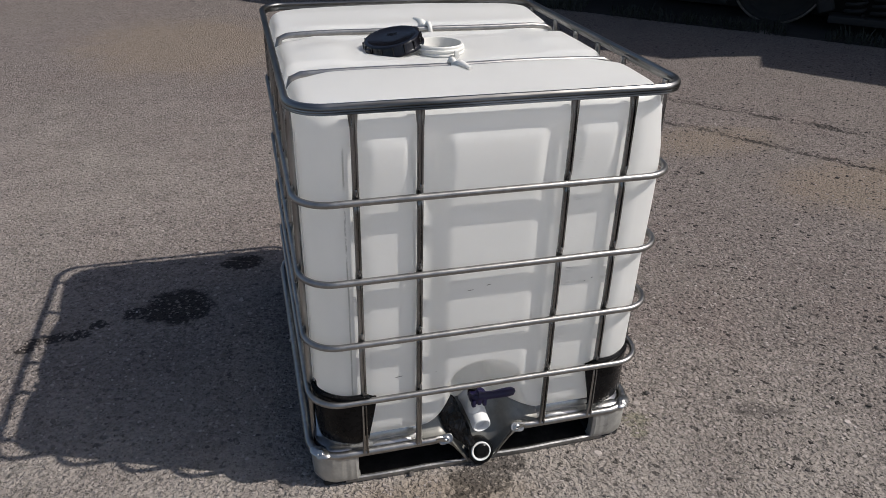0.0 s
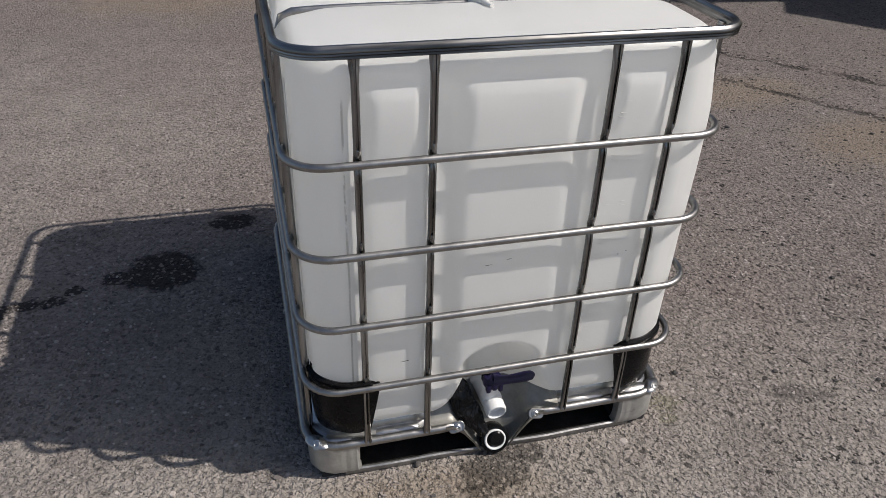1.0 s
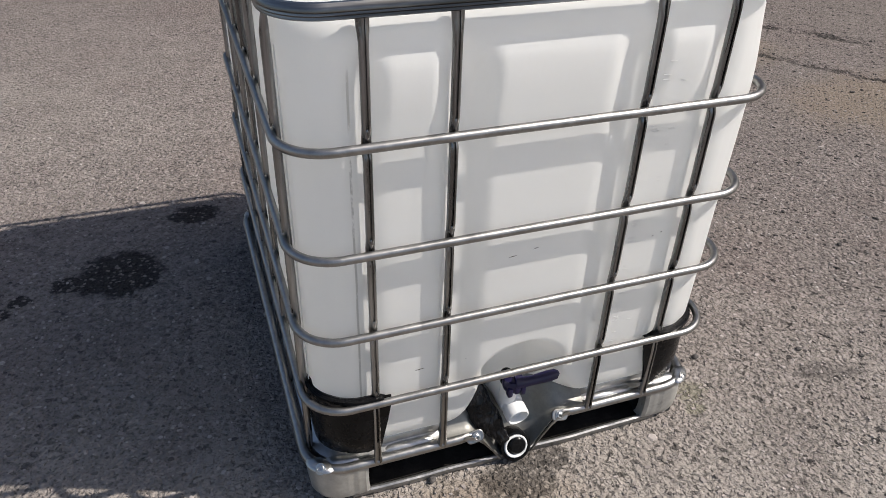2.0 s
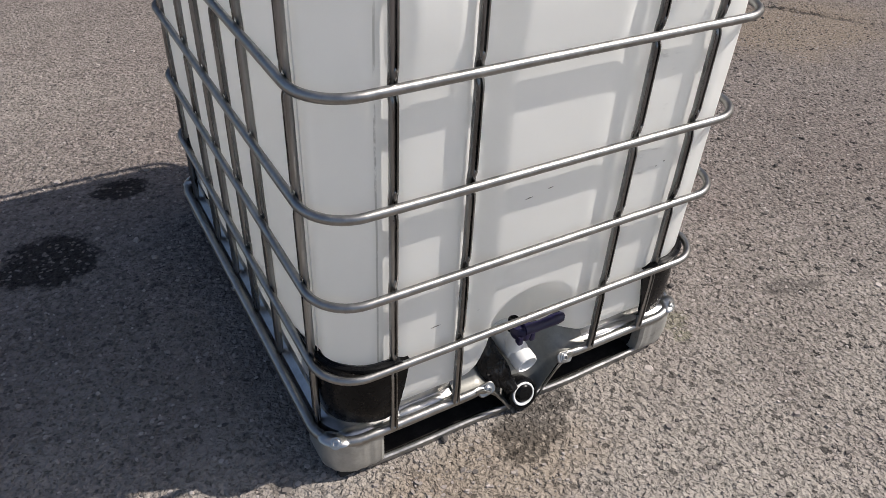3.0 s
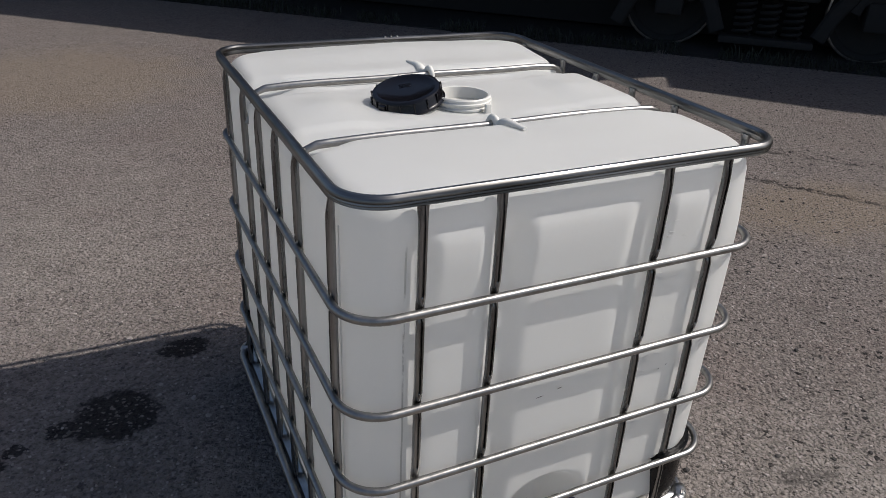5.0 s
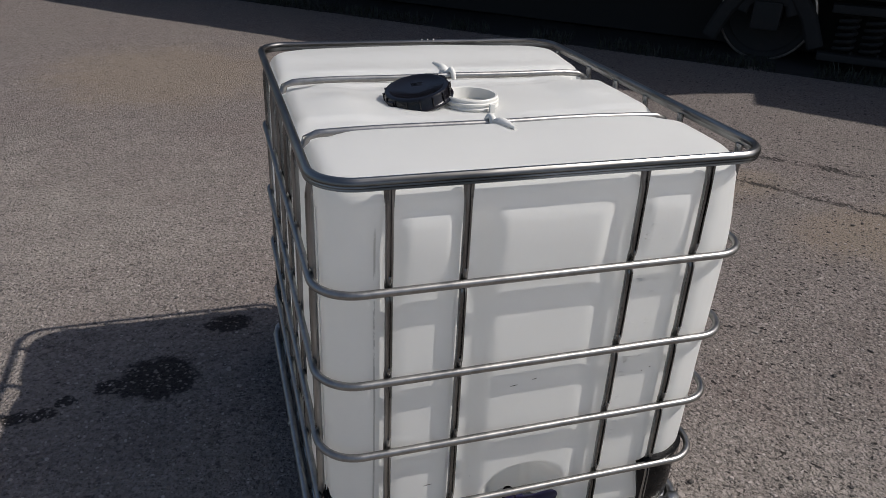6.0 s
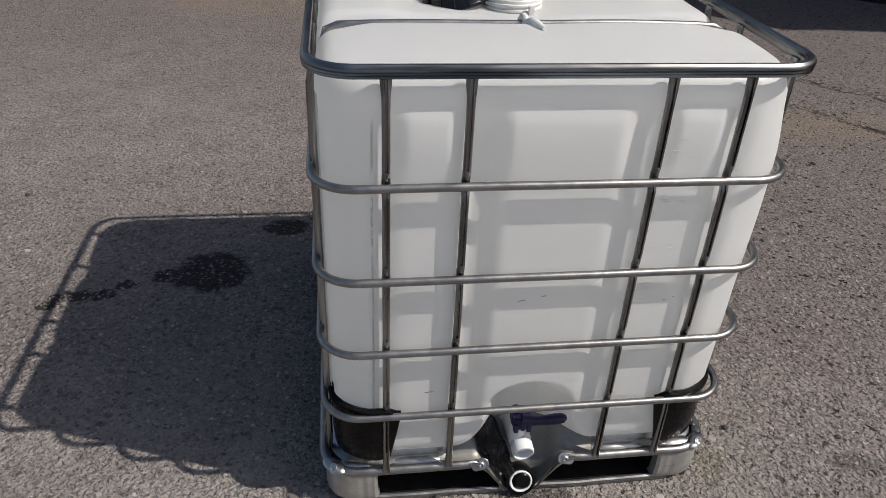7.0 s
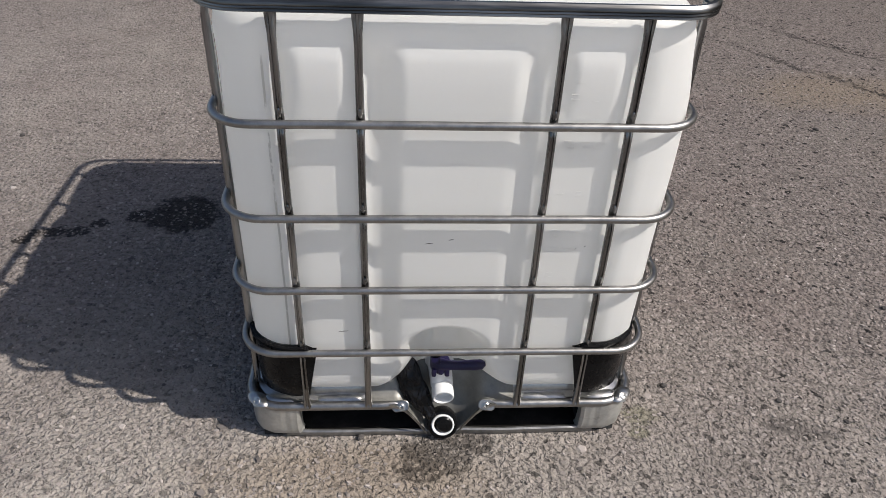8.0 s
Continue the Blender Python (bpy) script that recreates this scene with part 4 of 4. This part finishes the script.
for i in range(3):
    block(bm, (-0.032 + 0.016 * i, 0.020, 0.216 + 0.006 * (i % 2)), (-0.020 + 0.016 * i, 0.036, 0.240), None, 0.004)
tote_part("valve_handle", bm, BLUE, valve, "dark blue plastic lever handle")
bm = bmesh.new()
lathe(bm, [(0.014, -0.02), (0.014, 0.010), (0.010, 0.014), (0.0, 0.014)], Matrix.Translation((-0.020, 0.062, 0.249)), 18)
tote_part("handle_cap", bm, BLACK, valve)

# black film wrapped round the sealing tab beside the valve
bm = bmesh.new()
pts, sc = [], []
for i in range(41):
    t = i / 40
    pts.append(Vector((-0.110 + 0.078 * t + 0.004 * math.sin(t * 9), 0.086 - 0.064 * t, 0.222 - 0.150 * t)))
    sc.append((0.75 + 0.35 * math.sin(math.pi * min(1, 0.1 + 0.75 * t)) - 0.45 * smooth_step(t, 0.55, 1.0), 0.75))
sweep(bm, pts, ring_section(0.030, 0.012, 40), up=(0, -1, 0.4), scales=sc)
bm.normal_update()
for v in bm.verts:
    # long folds that run down the strip, and a few across
    q = Vector((v.co.x + 0.42 * v.co.z, v.co.y, v.co.z))
    fold = abs(noise.noise(Vector((q.x * 95, q.y * 30, q.z * 13)))) + 0.5 * abs(noise.noise(Vector((q.x * 40, q.y * 40, q.z * 55 + 7))))
    v.co += v.normal * (0.0075 * fold - 0.003)
tote_part("wrapping_film", bm, FILM, label="crumpled shiny black plastic film", angle=180)

# moulded filling-level marks: unreadable raised bars
rng = random.Random(11)
for k in range(10):
    z = 0.985 - 0.072 * k
    if min(abs(z - h) for h in HOOPS) < 0.02:
        z -= 0.03
    for x, dz, w, h in ((0.222, 0.0, 0.018, 0.0022), (0.216, -0.026, 0.020, 0.0018), (0.216, -0.036, 0.020, 0.0018), (0.256, -0.030, 0.016, 0.0018), (0.256, -0.040, 0.016, 0.0018)):
        if rng.random() < 0.25:
            continue
        bm = bmesh.new()
        yf = front_y(x + 0.008, z + dz)
        block(bm, (x, yf - 0.0002, z + dz), (x + w * rng.uniform(0.6, 1), yf + 0.003, z + dz + h), None, 0.0003)
        tote_part("level_mark", bm, TANK, tank)

# mould seams down the front corners
for sx in (-1, 1):
    for a in (9, 16):
        bm = bmesh.new()
        c, s = math.cos(radians(a)), math.sin(radians(a))
        sweep(bm, [(sx * (0.360 + 0.1052 * c + 0.003 * c), 0.133 - 0.1052 * s, z) for z in (0.33, 0.6, 1.05)], ring_section(0.0011, 0.0011, 6))
        tote_part("mould_seam", bm, TANK, tank)

# scuffs on the tank's front
for x, z, w in ((-0.253, 0.358, 0.022), (-0.058, 0.607, 0.018), (-0.006, 0.617, 0.012), (0.274, 0.593, 0.004), (0.294, 0.600, 0.004), (-0.135, 0.35, 0.006), (-0.03, 0.345, 0.010)):
    bm = bmesh.new()
    y = front_y(x, z)
    sweep(bm, [(x, y, z), (x + w * 0.5, y - 0.0003, z + 0.0015), (x + w, y, z + 0.002)], ring_section(0.0009, 0.0009, 6), up=(0, -1, 0), scales=[(0.3, 0.4), (1, 1), (0.2, 0.4)])
    tote_part("scuff", bm, SCUFF, tank)

# ---- the lid, laid loose against the neck ----
def build_lid():
    ob = thing("screw_lid", "black ribbed plastic screw lid lying tilted on the filler neck", "lid", (-0.155, 0.512, 1.128))
    ob.matrix_world = Matrix.Translation((-0.135, 0.583, 1.112)) @ pose(0, 0, 0, 3, -13, 12) @ Matrix.Diagonal((0.89, 0.88, 0.74, 1))
    bm = bmesh.new()
    lathe(bm, [(0.101, 0.0), (0.102, 0.004), (0.097, 0.007), (0.0945, 0.010), (0.0935, 0.036), (0.090, 0.042), (0.082, 0.0445), (0.076, 0.0435), (0.073, 0.041), (0.03, 0.0405), (0.0, 0.0405)], Matrix.Identity(4), 72)
    part("cap", bm, LID, ob, angle=40)
    for i in range(16):
        bm = bmesh.new()
        a = 2 * math.pi * i / 16
        block(bm, (0.090, -0.0016, 0.006), (0.0975, 0.0016, 0.040), pose(0, 0, 0, 0, 0, math.degrees(a)), 0.0008)
        part("rib", bm, LID, ob)
    for a in (15, 195):
        bm = bmesh.new()
        block(bm, (0.090, -0.010, 0.004), (0.104, 0.010, 0.036), pose(0, 0, 0, 0, 0, a), 0.003)
        part("grip_lug", bm, LID, ob)
    # worn moulded mark on the top
    for dx, dy, w in ((-0.018, 0.006, 0.036), (-0.014, -0.002, 0.028), (-0.016, -0.010, 0.032)):
        bm = bmesh.new()
        block(bm, (dx, dy, 0.0400), (dx + w, dy + 0.004, 0.0414), pose(0.01, 0.02, 0, 0, 0, -30), 0.0005)
        part("moulded_bar", bm, BLACK, ob)


build_lid()

# ---- the wagon in the shade, with the verge at its foot ----
ALONG = Vector((0.727, -0.687, 0))
AWAY = Vector((0.687, 0.727, 0))
WAGON_FOOT = Vector((4.05, 5.54, 0))
WM = Matrix(((ALONG.x, AWAY.x, 0, WAGON_FOOT.x), (ALONG.y, AWAY.y, 0, WAGON_FOOT.y), (0, 0, 1, 0), (0, 0, 0, 1)))


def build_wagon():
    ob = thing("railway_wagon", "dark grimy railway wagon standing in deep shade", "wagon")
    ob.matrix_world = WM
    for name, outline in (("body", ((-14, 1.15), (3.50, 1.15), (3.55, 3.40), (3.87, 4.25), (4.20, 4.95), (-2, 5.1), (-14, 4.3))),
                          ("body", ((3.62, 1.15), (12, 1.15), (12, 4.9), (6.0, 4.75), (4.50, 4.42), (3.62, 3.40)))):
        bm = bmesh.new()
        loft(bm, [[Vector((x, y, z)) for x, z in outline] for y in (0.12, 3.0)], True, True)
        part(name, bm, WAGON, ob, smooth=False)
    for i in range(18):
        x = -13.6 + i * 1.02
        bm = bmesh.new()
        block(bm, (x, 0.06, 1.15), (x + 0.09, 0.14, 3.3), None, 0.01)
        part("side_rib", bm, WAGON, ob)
    # solid dark block, added to hide the sunlit ground beyond the wagon
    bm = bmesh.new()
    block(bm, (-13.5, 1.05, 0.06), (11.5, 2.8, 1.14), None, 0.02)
    part("underframe_backing", bm, WAGON, ob)
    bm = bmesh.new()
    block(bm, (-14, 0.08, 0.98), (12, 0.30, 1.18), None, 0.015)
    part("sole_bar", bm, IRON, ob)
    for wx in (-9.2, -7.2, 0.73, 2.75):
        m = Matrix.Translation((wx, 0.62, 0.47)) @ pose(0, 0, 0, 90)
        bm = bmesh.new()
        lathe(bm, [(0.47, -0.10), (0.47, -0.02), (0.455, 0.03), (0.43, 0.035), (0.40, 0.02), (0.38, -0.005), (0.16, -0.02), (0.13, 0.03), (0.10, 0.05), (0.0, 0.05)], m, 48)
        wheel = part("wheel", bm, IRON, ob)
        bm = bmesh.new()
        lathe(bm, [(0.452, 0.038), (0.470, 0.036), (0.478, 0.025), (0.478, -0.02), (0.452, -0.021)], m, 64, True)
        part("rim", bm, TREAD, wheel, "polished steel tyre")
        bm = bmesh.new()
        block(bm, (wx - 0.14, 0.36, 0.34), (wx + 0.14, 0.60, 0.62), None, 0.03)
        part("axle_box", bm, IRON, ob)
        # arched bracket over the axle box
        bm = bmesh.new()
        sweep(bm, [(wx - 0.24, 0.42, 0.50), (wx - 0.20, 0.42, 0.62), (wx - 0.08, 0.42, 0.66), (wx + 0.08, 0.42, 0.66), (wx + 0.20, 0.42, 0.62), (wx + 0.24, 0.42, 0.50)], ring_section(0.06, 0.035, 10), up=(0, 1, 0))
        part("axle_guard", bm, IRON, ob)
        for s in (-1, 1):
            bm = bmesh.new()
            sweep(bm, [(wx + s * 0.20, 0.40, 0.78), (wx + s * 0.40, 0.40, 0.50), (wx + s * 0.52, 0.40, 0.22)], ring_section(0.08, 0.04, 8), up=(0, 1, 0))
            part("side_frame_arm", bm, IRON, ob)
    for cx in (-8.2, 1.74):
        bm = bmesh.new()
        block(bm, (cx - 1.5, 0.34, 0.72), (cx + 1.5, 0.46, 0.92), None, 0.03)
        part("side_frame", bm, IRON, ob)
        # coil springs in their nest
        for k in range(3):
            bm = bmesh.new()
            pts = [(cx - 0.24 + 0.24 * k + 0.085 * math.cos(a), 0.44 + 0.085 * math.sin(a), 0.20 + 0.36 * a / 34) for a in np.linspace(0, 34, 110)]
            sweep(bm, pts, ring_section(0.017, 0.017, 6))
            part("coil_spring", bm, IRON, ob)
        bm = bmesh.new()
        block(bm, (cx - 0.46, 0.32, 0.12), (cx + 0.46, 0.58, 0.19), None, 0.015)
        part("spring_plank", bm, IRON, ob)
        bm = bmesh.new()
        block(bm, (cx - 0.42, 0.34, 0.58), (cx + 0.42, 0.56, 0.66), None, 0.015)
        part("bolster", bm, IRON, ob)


build_wagon()


def build_verge():
    rng = random.Random(8)
    bm = bmesh.new()
    sheet(bm, [[WM @ Vector((x, y, 0.012 + 0.03 * noise.noise((x * 2, y * 3, 0)) + 0.02 * min(1, max(0, y)))) for x in np.arange(-16, 14, 0.25)] for y in (0.02, 0.12, 0.3, 0.7, 1.5, 3.2)], 0.05, (0, 0, 1))
    # shares the wagon's near-black iron, which carries the shade in its colour
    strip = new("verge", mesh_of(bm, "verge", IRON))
    tagged(strip, "ballast and soil along the track, coloured near-black for the shade", "verge", kind="structure")
    verts, faces = [], []
    for _ in range(5200):
        x, y = rng.uniform(-13, 5), abs(rng.gauss(0, 0.16)) - 0.03
        if noise.noise((x * 1.3, 0, 3.0)) < -0.12:
            continue
        p = WM @ Vector((x, y, 0.0))
        h, a, w = rng.uniform(0.03, 0.16), rng.uniform(0, 6.28), rng.uniform(0.003, 0.006)
        lean = Vector((rng.uniform(-1, 1), rng.uniform(-1, 1), 0)) * h * 0.5
        s = Vector((math.cos(a), math.sin(a), 0)) * w
        b = len(verts)
        for q in (p - s, p + s, p + lean * 0.4 + s * 0.8 + Vector((0, 0, h * 0.6)), p + lean * 0.4 - s * 0.8 + Vector((0, 0, h * 0.6)), p + lean + Vector((0, 0, h))):
            verts.append(tuple(q))
        faces += [(b, b + 1, b + 2, b + 3), (b + 3, b + 2, b + 4)]
    me = bpy.data.meshes.new("verge_grass")
    me.from_pydata(verts, [], faces)
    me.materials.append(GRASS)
    tagged(new("verge_grass", me), "green grass tufts along the verge, coloured near-black for the shade", "grass", kind="stuff")


build_verge()
